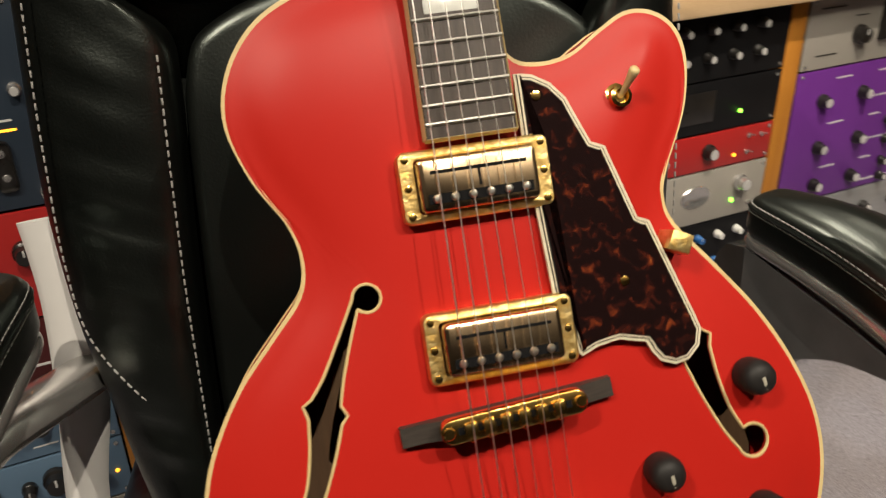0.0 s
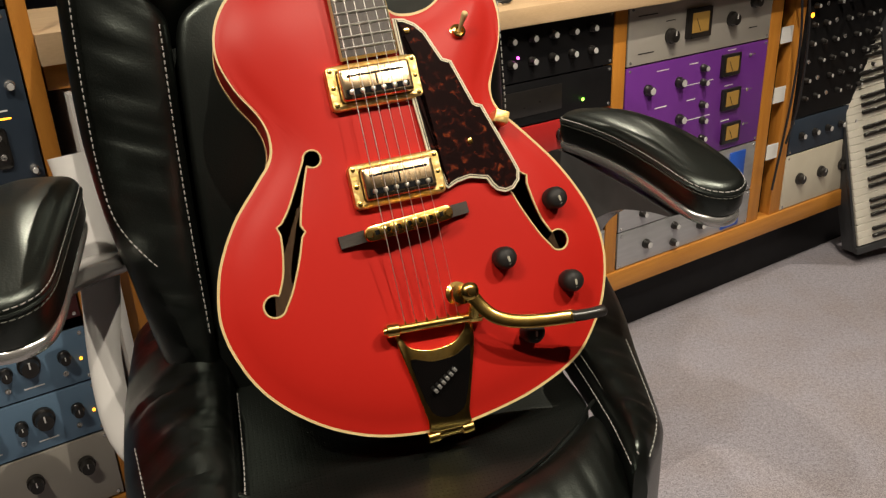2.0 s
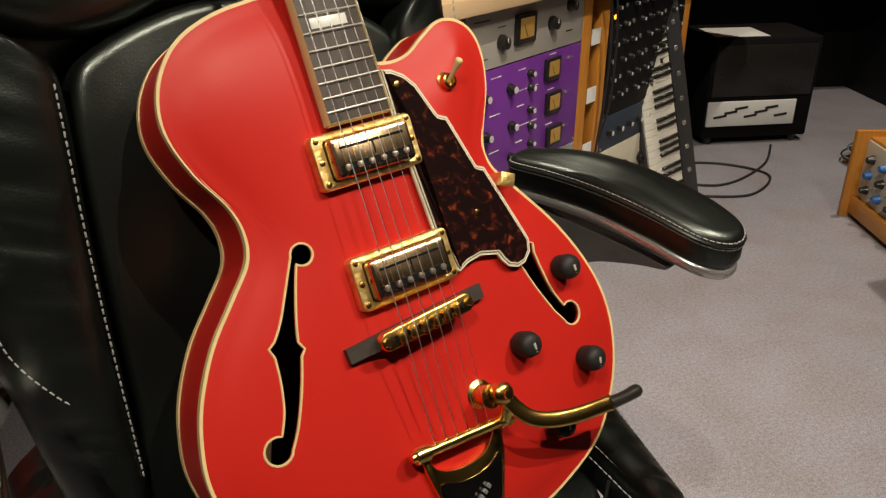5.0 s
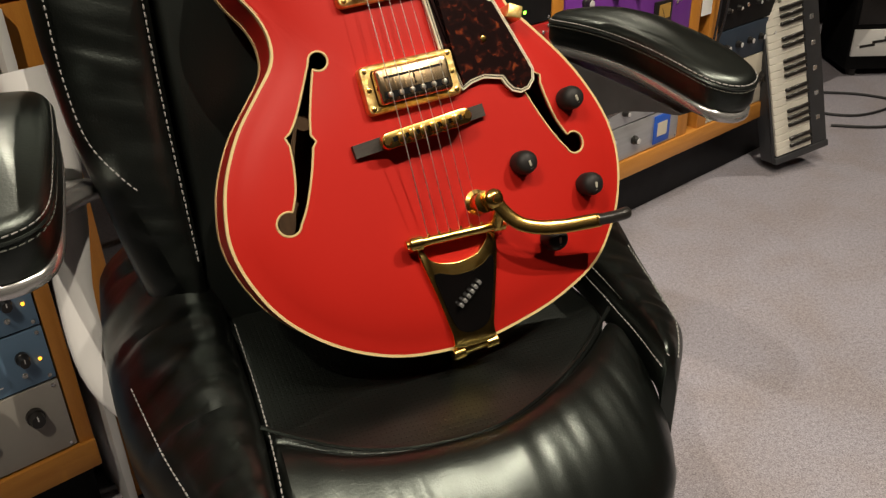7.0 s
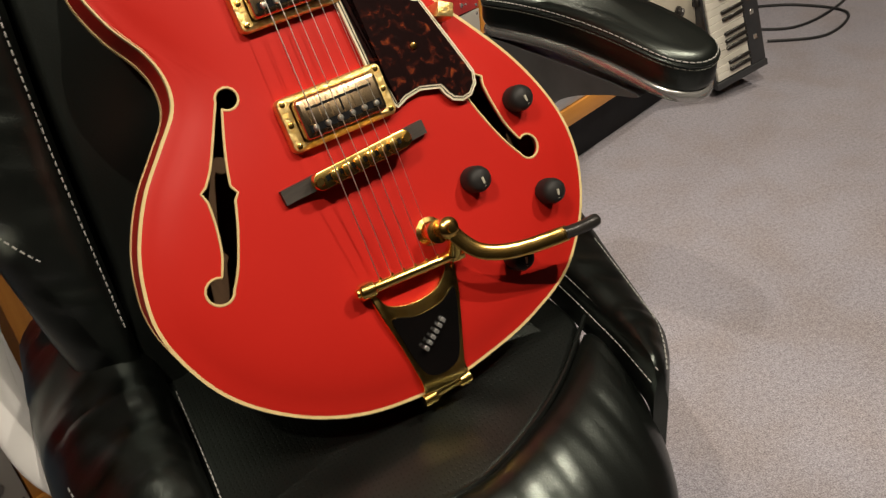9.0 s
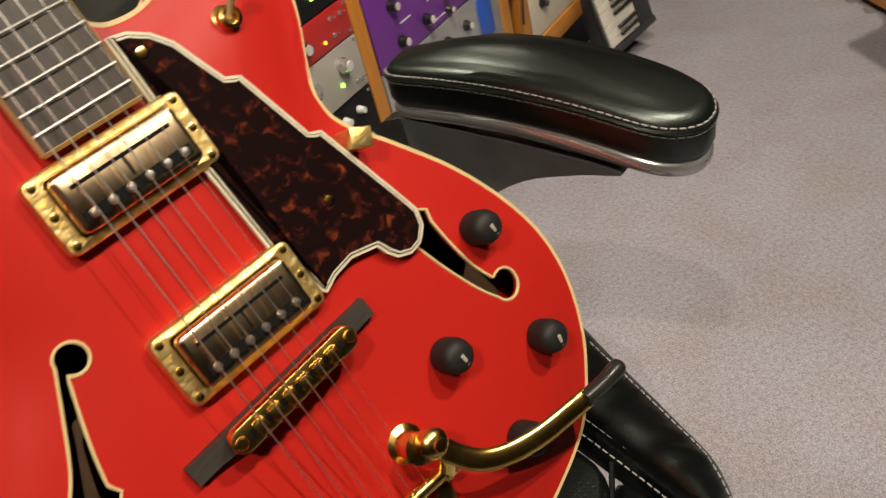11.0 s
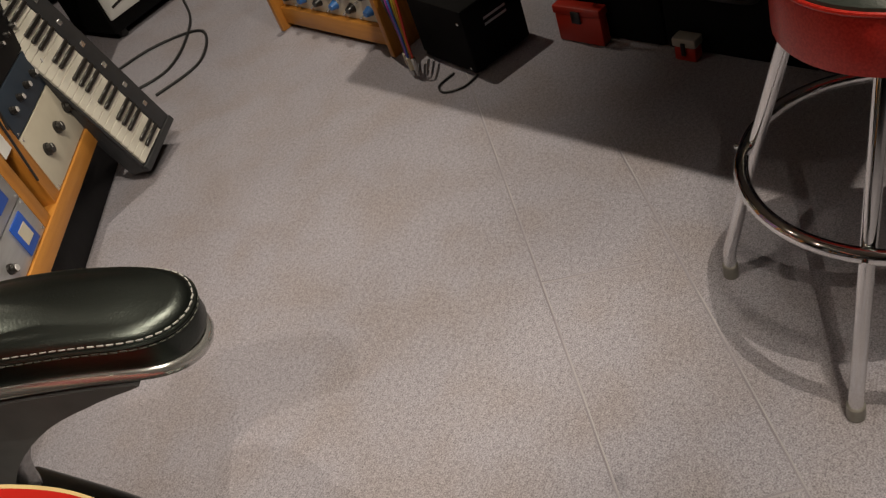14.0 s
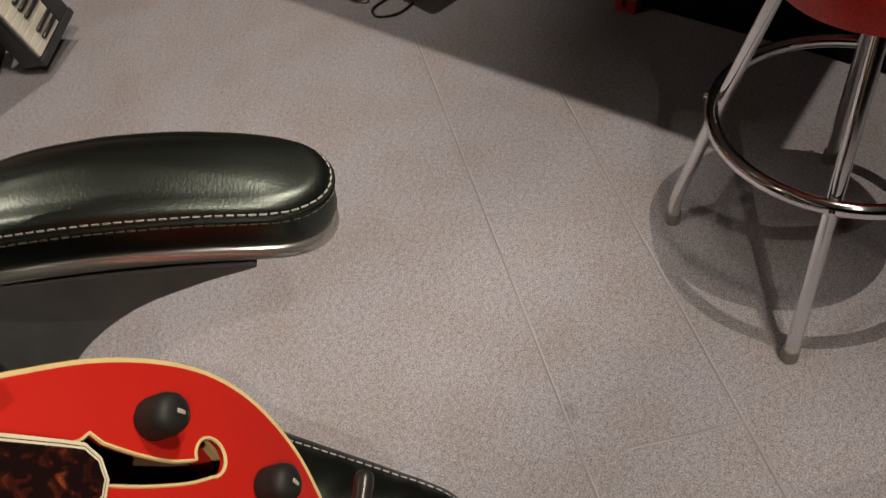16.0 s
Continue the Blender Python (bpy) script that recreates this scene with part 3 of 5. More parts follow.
def build_guitar():
    g = thing("electric_guitar", GUITAR_M, "red hollow-body electric guitar with gold hardware leaning in the chair", "guitar")
    top = part("top_plate", guitar_top(), RED, g, "satin red arched top with two sound holes")
    holes = [f_hole(), f_hole(True)]
    cut(top, [prism(h, -0.05, 0.02) for h in holes])
    for h in holes:
        rim = [Vector((p.x, p.y, top_height(p.x, p.y) - 0.0004)) for p in h]
        part("sound_hole_binding", tube(rim, 0.0011, True, 6), CREAM, g, "cream bound sound hole edge")
    side = bmesh.new()
    k = len(body_line)
    lv = [(0.0, EDGE - 0.004), (0.0, DEEP), (0.004, DEEP - 0.001), (0.08, DEEP - 0.009)]
    rows = []
    for d, z in lv:
        ps = offset(body_line, d) if 0 < d < 0.01 else ([HEART + (p - HEART) * 0.3 for p in body_line] if d else body_line)
        rows.append([side.verts.new((p.x, p.y, z)) for p in ps])
    for a, b in zip(rows, rows[1:]):
        for i in range(k):
            side.faces.new((a[i], a[(i + 1) % k], b[(i + 1) % k], b[i]))
    side.faces.new(rows[-1])
    part("back_and_sides", side, RED, g, "satin red rims and back")
    part("inner_wood", prism(offset(body_line, 0.02), DEEP - 0.002, DEEP + 0.003), HOLE, g, "bare wood inside")
    part("top_binding", strip(body_line, EDGE - 0.0055, EDGE + 0.0006, -0.0006, 0.0027), CREAM, g, "aged cream edge binding")
    part("binding_line", strip(body_line, EDGE - 0.003, EDGE + 0.0008, 0.0027, 0.0033), BLACK_PLASTIC, g, "thin black purfling")
    part("binding_line", strip(body_line, EDGE - 0.003, EDGE + 0.0009, 0.0033, 0.0039), CREAM, g)
    part("back_binding", strip(body_line, DEEP, DEEP + 0.006, -0.0010, 0.003), CREAM, g)

    # neck
    nut, scale_len = 0.602, 0.629
    fb = [(-0.0280, 0.1415), (0.0255, 0.1415), (0.0185, nut), (-0.0215, nut)]
    part("neck", moved(tube([(-0.003, 0.19, -0.013), (-0.003, 0.26, -0.012), (-0.003, 0.62, -0.009)], 1, n=16, flat=(0.024, 0.014)), Matrix()), RED, g)
    part("fretboard", prism(fb, -0.008, 0.0035, 0.0006), FRETBOARD, g, "dark fretboard")
    side_l = tube([(-0.0283, 0.1410, -0.001), (-0.0218, nut, -0.001)], 1, n=4, flat=(0.0016, 0.0062))
    tube([(0.0258, 0.1410, -0.001), (0.0188, nut, -0.001)], 1, n=4, flat=(0.0016, 0.0062), bm=side_l)
    tube([(-0.0285, 0.1410, -0.001), (0.0260, 0.1410, -0.001)], 1, n=4, flat=(0.0016, 0.0062), bm=side_l)
    part("fretboard_binding", side_l, CREAM, g, "cream fretboard binding")
    for i in range(1, 23):
        v = nut - scale_len * (1 - 2 ** (-i / 12))
        f = (nut - v) / (nut - 0.1415)
        l, r = -0.0215 - 0.0065 * f, 0.0185 + 0.007 * f
        part("fret", tube([(l, v, 0.0036), ((l + r) / 2, v, 0.0044), (r, v, 0.0036)], 1, n=8, flat=(0.0012, 0.0011)), NICKEL, g)
    for i in (3, 5, 7, 9, 12, 15, 17):
        a = nut - scale_len * (1 - 2 ** (-(i - 1) / 12)) - 0.003
        b = nut - scale_len * (1 - 2 ** (-i / 12)) + 0.003
        w = 0.0155
        part("inlay", box(-0.003 - w, -0.003 + w, b, a, 0.0030, 0.0038, 0.0002), PEARL, g, "pearl block inlay")
    part("nut", box(-0.025, 0.019, nut, nut + 0.005, -0.006, 0.0065, 0.001), CREAM, g)
    head = [(-0.027, nut + 0.006), (0.021, nut + 0.006), (0.034, nut + 0.06), (0.040, nut + 0.16), (-0.003, nut + 0.185), (-0.046, nut + 0.16), (-0.040, nut + 0.06)]
    part("headstock", moved(prism(head, -0.016, 0.0, 0.001), Matrix.Translation((0, nut, 0)) @ Matrix.Rotation(radians(-10), 4, "X") @ Matrix.Translation((0, -nut, 0))), BLACK_PLASTIC, g)

    # strings: nut, saddle, tailpiece roller
    for i in range(6):
        f = i / 5
        a = Vector((-0.0205 + 0.035 * f, nut, 0.0072))
        b = Vector((-0.0285 + 0.0515 * f, -0.0255 + 0.004 * f, 0.0175))
        c = Vector((-0.0270 + 0.0520 * f, -0.1185 - 0.0035 * f, 0.0050))
        part("string", tube([a, b, c], 0.00046 - 0.00005 * i, n=6), STEEL, g)

    # pickups
    for cx, cy, tilt in ((-0.0015, 0.0205, 0), (-0.0020, 0.1152, 0)):
        p = new("pickup")
        p.parent = g
        p.matrix_basis = Matrix.Translation((cx, cy, 0)) @ Matrix.Rotation(radians(tilt), 4, "Z")
        ring_bm = bmesh.new()
        outer, inner = rounded(0.0905, 0.0425, 0.005, 5), rounded(0.0715, 0.0320, 0.003, 5)
        lv = [(outer, -0.013), (outer, -0.0015), (offset(outer, 0.0012), 0.0), (offset(inner, -0.0012), 0.0012), (inner, 0.0006), (inner, -0.010)]
        rr = [[ring_bm.verts.new((q.x, q.y, z)) for q in o] for o, z in lv]
        for a, b in zip(rr, rr[1:]):
            for i in range(len(outer)):
                j = (i + 1) % len(outer)
                ring_bm.faces.new((a[i], a[j], b[j], b[i]))
        part("mounting_ring", ring_bm, GOLD_ENGRAVED, p, "engraved gold mounting ring")
        cov = prism(rounded(0.0695, 0.0305, 0.0035, 5), -0.009, 0.0105, 0.0030)
        part("cover", cov, GOLD_MIRROR, p, "polished gold cover")
        part("slot", box(-0.028, 0.028, 0.0062, 0.0080, 0.0098, 0.0108), BLACK_FELT, p)
        part("slot", box(-0.0006, 0.0006, -0.0035, 0.0062, 0.0098, 0.0108), BLACK_FELT, p)
        part("slot", box(-0.0305, 0.0305, -0.0108, -0.0052, 0.0098, 0.01075), BLACK_FELT, p)
        for i in range(6):
            x = -0.026 + 0.0104 * i
            part("pole_screw", moved(lathe([(0, 0.0), (0.0026, 0.0), (0.0026, 0.0014), (0.0018, 0.0027), (0, 0.0030)], 12), Matrix.Translation((x, -0.008, 0.0105))), NICKEL, p)
        for sx in (-1, 1):
            for yy in (-0.0165, 0.0, 0.0165):
                part("ring_screw", moved(lathe([(0, 0), (0.0026, 0.0), (0.0022, 0.0012), (0, 0.0019)], 12), Matrix.Translation((sx * 0.0402, yy, 0.0))), GOLD, p)

    # pickguard with stepped edge and laminated border
    guard = [(0.0295, 0.1725, 0), (0.040, 0.1705, 0), (0.050, 0.1645, 0), (0.0580, 0.1550, 0), (0.0640, 0.1400, 0), (0.0695, 0.1270, 0), (0.0775, 0.1235, 0), (0.0915, 0.0785, 0),
             (0.0985, 0.0755, 0), (0.1185, 0.0160, 0), (0.1215, 0.0060, 0), (0.1190, -0.0040, 0), (0.1115, -0.0110, 0), (0.1030, -0.0125, 0), (0.0945, -0.0090, 0), (0.0900, -0.0030, 0),
             (0.0870, 0.0040, 0), (0.0700, 0.0085, 0), (0.0560, 0.0065, 0), (0.0465, 0.0025, 0), (0.0440, 0.0060, 0), (0.0400, 0.0380, 0), (0.0345, 0.0390, 0), (0.0312, 0.0980, 0), (0.0390, 0.0990, 0), (0.0390, 0.1330, 0), (0.0295, 0.1345, 0)]
    guard = ccw([Vector(p) for p in guard])
    dense = []
    for a, b in zip(guard, guard[1:] + guard[:1]):
        dense += [a, a.lerp(b, 0.33), a.lerp(b, 0.67)]
    pg = new("pickguard")
    pg.parent = g
    tagged(pg, "tortoiseshell pickguard with laminated cream edge")
    for d, z1, mat, nm in ((-0.0006, -0.0025, PLY_WHITE, "border"), (0.0012, -0.0019, BLACK_PLASTIC, "border_line"), (0.0018, -0.0015, PLY_WHITE, "border"), (0.0030, -0.0011, BLACK_PLASTIC, "border_line"), (0.0036, -0.0007, TORTOISE, "plate")):
        part(nm, prism(offset(dense, d), -0.0053 if d < 0 else -0.0035, z1), mat, pg, smooth=20)
    for x, y in ((0.0775, 0.0425), (0.0400, 0.1585)):
        part("screw", moved(lathe([(0, 0), (0.0032, 0), (0.0028, 0.0014), (0, 0.0022)], 14), Matrix.Translation((x, y, -0.0007))), GOLD, pg)
    part("support_bracket", moved(box(-0.007, 0.007, -0.006, 0.006, -0.018, 0.004, 0.001), Matrix.Translation((0.1145, 0.0600, 0)) @ Matrix.Rotation(radians(-25), 4, "Z")), GOLD_ENGRAVED, g, "small gold pickguard bracket")

    # bridge
    b = new("bridge")
    b.parent = g
    b.matrix_basis = Matrix.Translation((-0.0025, -0.0232, 0)) @ Matrix.Rotation(radians(3.5), 4, "Z")
    base_bm = bmesh.new()
    xs = [-0.066, -0.052, -0.044, -0.036, 0.0, 0.036, 0.044, 0.052, 0.064]
    hs = [-0.0030, -0.0020, 0.0005, 0.0035, 0.0042, 0.0035, 0.0005, -0.0020, -0.0030]
    sec = [[base_bm.verts.new((x, y, z)) for y, z in ((-0.0062, -0.0165), (0.0062, -0.0165), (0.0058, h), (-0.0058, h))] for x, h in zip(xs, hs)]
    for p, q in zip(sec, sec[1:]):
        for i in range(4):
            base_bm.faces.new((p[i], p[(i + 1) % 4], q[(i + 1) % 4], q[i]))
    base_bm.faces.new(sec[0])
    base_bm.faces.new(sec[-1][::-1])
    part("base", base_bm, EBONY, b, "ebony bridge base", smooth=20)
    part("saddle_rail", prism(rounded(0.088, 0.0145, 0.0070, 8), 0.0040, 0.0120, 0.0012), GOLD, b, "gold saddle rail")
    # black bar on the rail stands in for the shade between saddles
    part("rail_shade_bar", box(-0.034, 0.034, -0.0022, 0.0022, 0.0110, 0.0123, 0.0003), BLACK_FELT, b)
    for i in range(6):
        x = -0.0265 + 0.0105 * i
        part("saddle", box(x - 0.0038, x + 0.0038, -0.0050, 0.0042, 0.0115, 0.0165, 0.0014), GOLD, b)
        part("saddle_screw", cyl((x, -0.0078, 0.0105), (x, -0.0060, 0.0105), 0.0019, 10), GOLD, b)
    for x in (-0.0395, 0.0395):
        part("post", cyl((x, 0, 0.004), (x, 0, 0.0138), 0.0036, 14), GOLD, b)

    # vibrato tailpiece
    t = new("vibrato_tailpiece")
    t.parent = g
    tagged(t, "gold vibrato tailpiece with black inlay")
    rod_a, rod_b = Vector((-0.0400, -0.1175, 0.004)), Vector((0.0410, -0.1235, 0.004))
    part("string_roller", cyl(rod_a, rod_b, 0.0046, 20), GOLD, t)
    for s in (0, 1):
        c0 = rod_a.lerp(rod_b, s)
        d = (rod_b - rod_a).normalized()
        part("bearing", cyl(c0 - d * 0.006, c0 + d * 0.007, 0.0068, 20), GOLD, t)
        part("bearing_cap", cyl(c0 + d * (-0.009 if s == 0 else 0.007), c0 + d * (-0.006 if s == 0 else 0.010), 0.0042, 16), GOLD, t)
    for i in range(6):
        p0 = rod_a.lerp(rod_b, 0.16 + 0.128 * i)
        part("string_pin", cyl(p0 + Vector((0, 0.002, 0.002)), p0 + Vector((0, 0.0062, 0.0055)), 0.0011, 8), GOLD, t)
    frame_line = [(-0.0375, -0.125, 0), (-0.0315, -0.128, 0), (-0.0265, -0.1375, 0), (-0.0120, -0.1440, 0), (0.004, -0.1455, 0), (0.0190, -0.1425, 0), (0.0300, -0.1330, 0), (0.0330, -0.126, 0),
                  (0.0400, -0.127, 0), (0.0375, -0.148, 0), (0.0300, -0.176, 0), (0.0205, -0.212, 0), (0.0175, -0.226, 0), (-0.0200, -0.224, 0), (-0.0225, -0.212, 0), (-0.0290, -0.175, 0), (-0.0350, -0.145, 0)]
    bend = lambda bm: [setattr(v.co, "z", v.co.z - 0.012 * max(0, (-0.150 - v.co.y) / 0.075) ** 1.2) for v in bm.verts] and bm
    frame_bm = prism(spline(frame_line, True, 3), -0.010, -0.0030, 0.0012)
    part("tail_frame", bend(frame_bm), GOLD, t, "bright gold tail frame")
    inlay_line = [(-0.0275, -0.1500, 0), (-0.0110, -0.1555, 0), (0.004, -0.1570, 0), (0.0190, -0.1550, 0), (0.0318, -0.1490, 0), (0.0275, -0.172, 0), (0.0195, -0.199, 0), (0.0130, -0.2100, 0), (0.0, -0.2135, 0), (-0.0130, -0.2095, 0), (-0.0195, -0.198, 0), (-0.0250, -0.172, 0)]
    part("inlay_panel", bend(prism(spline(inlay_line, True, 3), -0.0045, -0.0024)), GLOSS_BLACK, t, "glossy black inlay panel")
    mark = bmesh.new()
    for i in range(6):
        x = -0.0105 + 0.0045 * i
        m = Matrix.Translation((x, -0.1845 + 0.0030 * i, -0.0048)) @ Matrix.Rotation(radians(33), 4, "Z")
        merge(mark, moved(box(-0.0017, 0.0017, -0.0022, 0.0022, -0.0006, 0.0012 + 0.002, 0.0004), m))
    part("emblem", mark, SILVER, t, "raised silver emblem bars")
    part("hinge_bar", cyl((-0.021, -0.2285, -0.0225), (0.019, -0.2285, -0.0225), 0.0040, 16), GOLD, t)
    for x in (-0.0185, 0.0165):
        part("hinge_knuckle", cyl((x - 0.006, -0.2300, -0.0215), (x + 0.006, -0.2300, -0.0215), 0.0055, 18), GOLD, t)
    part("end_plate", box(-0.017, 0.015, -0.2340, -0.2300, -0.070, -0.0225, 0.001), GOLD, t)
    part("spring_cup", moved(lathe([(0, 0), (0.0115, 0), (0.0120, 0.004), (0.0085, 0.006), (0.0080, 0.020), (0.0100, 0.022), (0, 0.024)], 24), Matrix.Translation((0.0330, -0.0995, -0.012))), GOLD, t, "gold spring and cup")
    arm_line = spline([(0.0375, -0.0990, 0.020), (0.0440, -0.1130, 0.021), (0.0540, -0.1260, 0.0235), (0.0700, -0.1345, 0.0270), (0.0900, -0.1395, 0.030), (0.1080, -0.1420, 0.0315), (0.1300, -0.1445, 0.0325)], n=5)
    part("arm", tube(arm_line, 1, n=12, flat=(0.0066, 0.0022)), GOLD, t, "flat gold vibrato arm")
    part("arm_pivot", moved(lathe([(0, -0.006), (0.0085, -0.006), (0.0090, 0.002), (0.0066, 0.005), (0.0042, 0.0056), (0.0038, 0.0085), (0, 0.009)], 24), Matrix.Translation((0.0375, -0.0985, 0.0190))), GOLD, t)
    part("arm_post", cyl((0.0400, -0.1240, 0.004), (0.0420, -0.106, 0.018), 0.0065, 16), GOLD, t)
    part("arm_grip", tube(spline([(0.1270, -0.1440, 0.0325), (0.1400, -0.1455, 0.0330), (0.1540, -0.1462, 0.0328), (0.1630, -0.1462, 0.0325)], n=4), [0.0055] * 8 + [0.0058] * 3 + [0.0052, 0.0035], n=14), BLACK_PLASTIC, t, "black arm grip")

    # controls
    worn = material("worn_mark", (0.42, 0.40, 0.33), 0.6, second=(0.3, 0.28, 0.22), scale=400)
    for x, y in ((0.1520, -0.0295), (0.0850, -0.0760), (0.1490, -0.1135), (0.0965, -0.1530)):
        h = top_height(x, y)
        kn = new("control_knob")
        kn.parent = g
        kn.matrix_basis = Matrix.Translation((x, y, h + 0.002)) @ Matrix.Rotation(radians(random.uniform(-20, 20)), 4, "Z")
        part("cap", lathe([(0, 0), (0.0108, 0), (0.0112, 0.002), (0.0112, 0.012), (0.0098, 0.0165), (0.0062, 0.0190), (0, 0.0197)], 28), KNOB_BLACK, kn, "domed black knob")
        part("pointer", moved(box(-0.0012, 0.0012, -0.003, 0.0052, 0.0182, 0.0199, 0.0004), Matrix.Rotation(radians(12), 4, "X") @ Matrix.Translation((0, 0, -0.0002))), worn, kn, "worn pale pointer mark")
        part("shaft", cyl((0, 0, -0.003), (0, 0, 0.001), 0.005, 14), GOLD, kn)
    sw = new("toggle_switch")
    sw.parent = g
    sw.matrix_basis = Matrix.Translation((0.0945, 0.1520, -0.0155))
    part("collar", lathe([(0.0, 0), (0.0088, 0), (0.0088, 0.0025), (0.0068, 0.0035), (0.0065, 0.0085), (0.0045, 0.0095), (0.0035, 0.006), (0, 0.006)], 24), GOLD, sw, "gold switch collar")
    part("lever", tube(spline([(0, 0, 0.006), (0.0022, 0.0060, 0.0145), (0.0042, 0.0115, 0.0215), (0.0050, 0.0135, 0.0240)], n=3), [0.0016, 0.0017, 0.002, 0.0022, 0.0025, 0.0029, 0.0032, 0.0033, 0.0028, 0.0018], n=12), CREAM, sw, "cream switch tip")
    return g


build_guitar()

# ---- office chair ----
YAW = 13
CHAIR_M = Matrix.Translation((0.02, 0.42, 0.12)) @ Matrix.Rotation(radians(YAW), 4, "Z")


def build_chair():
    """Local x is the sitter's width, -y the front."""
    c = thing("office_chair", CHAIR_M, "padded black leather office chair with white stitching and silver arms", "chair")
    # seat middle panel, front roll and side bolsters
    front_in = [(-0.186, -0.073), (-0.163, -0.092), (-0.129, -0.117), (-0.096, -0.132), (-0.05, -0.141), (0.005, -0.140), (0.065, -0.117), (0.12, -0.085), (0.180, -0.036)]
    front_out = [(-0.194, -0.225), (-0.150, -0.242), (-0.10, -0.253), (-0.05, -0.258), (0.0, -0.256), (0.05, -0.246), (0.105, -0.230), (0.152, -0.203), (0.186, -0.150)]
    mid = spline([(-0.183, 0.26, 0), (-0.183, 0.05, 0), (-0.184, -0.068, 0)] + [(x, y + 0.002, 0) for x, y in front_in[1:8]] + [(0.178, -0.030, 0), (0.182, 0.05, 0), (0.180, 0.26, 0)], True, 5)
    dish = lambda q: Vector((q.x, q.y, q.z + 0.010 * (q.x / 0.18) ** 2))
    part("seat_panel", pillow(mid, 0.44, 0.527, 0.010, 0.008, wrinkle=0.004, shape=dish), PERFORATED, c, "perforated leather seat panel")
    part("front_roll", loft(front_in, front_out, 0.533, 0.548, 0.43, 0.0030, 4, 64, (3, 3), None, 0.085, (0.06, 0.15, 0.28, 0.43, 0.60, 0.74, 0.88)), LEATHER, c, "rounded leather front edge")
    left_in = [(-0.184, 0.26), (-0.184, 0.08), (-0.184, -0.034), (-0.188, -0.118), (-0.197, -0.215)]
    left_out = [(-0.306, 0.28), (-0.310, 0.16), (-0.302, 0.03), (-0.282, -0.06), (-0.264, -0.12), (-0.238, -0.20)]
    right_in = [(0.183, 0.26), (0.186, 0.08), (0.187, -0.019), (0.184, -0.077), (0.174, -0.142)]
    right_out = [(0.312, 0.25), (0.292, 0.132), (0.269, 0.044), (0.242, -0.065), (0.224, -0.103), (0.188, -0.145)]
    lift = lambda p: 0.026 * max(0, (p.y + 0.05) / 0.25)
    part("side_bolster", loft(left_in, left_out, 0.537, 0.562, 0.43, 0.0115, 7, 60, (0, 4), lift), LEATHER, c, "creased leather side bolster")
    part("side_bolster", loft(right_in, right_out, 0.546, 0.567, 0.43, 0.003, 9, 60, (0, 3), lift, 0.034), LEATHER, c, "leather side bolster")
    part("piping", tube([(p.x, p.y, 0.538 + 0.010 * (p.x / 0.18) ** 2) for p in spline([(x, y, 0) for x, y in front_in], n=6)], 0.0022, n=6), LEATHER, c)
    rows = []
    for line, dx, z in ((left_in, -0.004, 0.544), (left_in, 0.004, 0.5445), (right_in, 0.004, 0.558), (right_in, -0.003, 0.548)):
        pts = [Vector((p.x + dx, p.y, z + lift(p) - (0.016 * max(0, (-0.13 - p.y) / 0.08) if p.x < 0 else 0))) for p in spline([(x, y, 0) for x, y in line[1:]], n=10)]
        rows.append(pts)
    for line, mix, drop in ((left_in, 0.86, 0.030), (right_in, 0.86, 0.0185)):
        outer = left_out if line is left_in else right_out
        a = spline([(x, y, 0) for x, y in line[1:]], n=10)
        b = spline([(x, y, 0) for x, y in outer[2:]], n=10)
        k = min(len(a), len(b))
        pts = [a[int(i * (len(a) - 1) / (k - 1))].lerp(b[int(i * (len(b) - 1) / (k - 1))], mix) for i in range(k)]
        rows.append([Vector((p.x, p.y, (0.562 if line is left_in else 0.567) - drop + 0.001 + lift(p))) for p in pts[:-3]])
    for pts in rows:
        part("stitching", stitches(pts, 0.007, 0.0048, 0.0007), STITCH, c, "white thread")
    part("seat_pan", prism(rounded(0.40, 0.36, 0.05), 0.36, 0.435, 0.01), BLACK_PLASTIC, c)

    # backrest: pads built flat, then stood up
    B = Matrix.Translation((-0.026, 0.200, 0.85)) @ Matrix.Rotation(radians(90 - 12), 4, "X")
    cup = lambda q: Vector((q.x, q.y, q.z + 0.35 * q.x * q.x))
    panel = spline([(-0.158, -0.36, 0), (-0.166, -0.20, 0), (-0.167, -0.05, 0), (-0.163, 0.060, 0), (-0.138, 0.098, 0), (-0.06, 0.125, 0), (0.02, 0.125, 0), (0.10, 0.10, 0), (0.135, 0.05, 0), (0.142, -0.10, 0), (0.138, -0.36, 0)], True, 5)
    part("back_panel", moved(pillow(panel, -0.08, 0.0, 0.012, 0.012, wrinkle=0.003, shape=cup), B), LEATHER, c, "leather back panel")
    for s in (-1, 1):
        seam = [(-0.168, -0.36), (-0.171, -0.20), (-0.172, -0.06), (-0.169, 0.05), (-0.172, 0.088), (-0.192, 0.108)]
        rim = [(-0.206, -0.36), (-0.232, -0.27), (-0.250, -0.18), (-0.264, -0.11), (-0.272, -0.02), (-0.272, 0.08), (-0.268, 0.172)]
        if s > 0:
            seam, rim = [[(-x * 0.68 + 0.005, y) for x, y in l] for l in (seam, rim)]
        part("back_bolster", moved(loft(seam, rim, 0.004, 0.014, -0.08, 0.0035, 2 + s, 64, (0, 3), lambda p: 0.35 * p.x * p.x, 0.045), B), LEATHER, c, "leather back bolster")
        line = [(-0.174, -0.25, 0.019), (-0.177, -0.08, 0.022), (-0.175, 0.075, 0.022)]
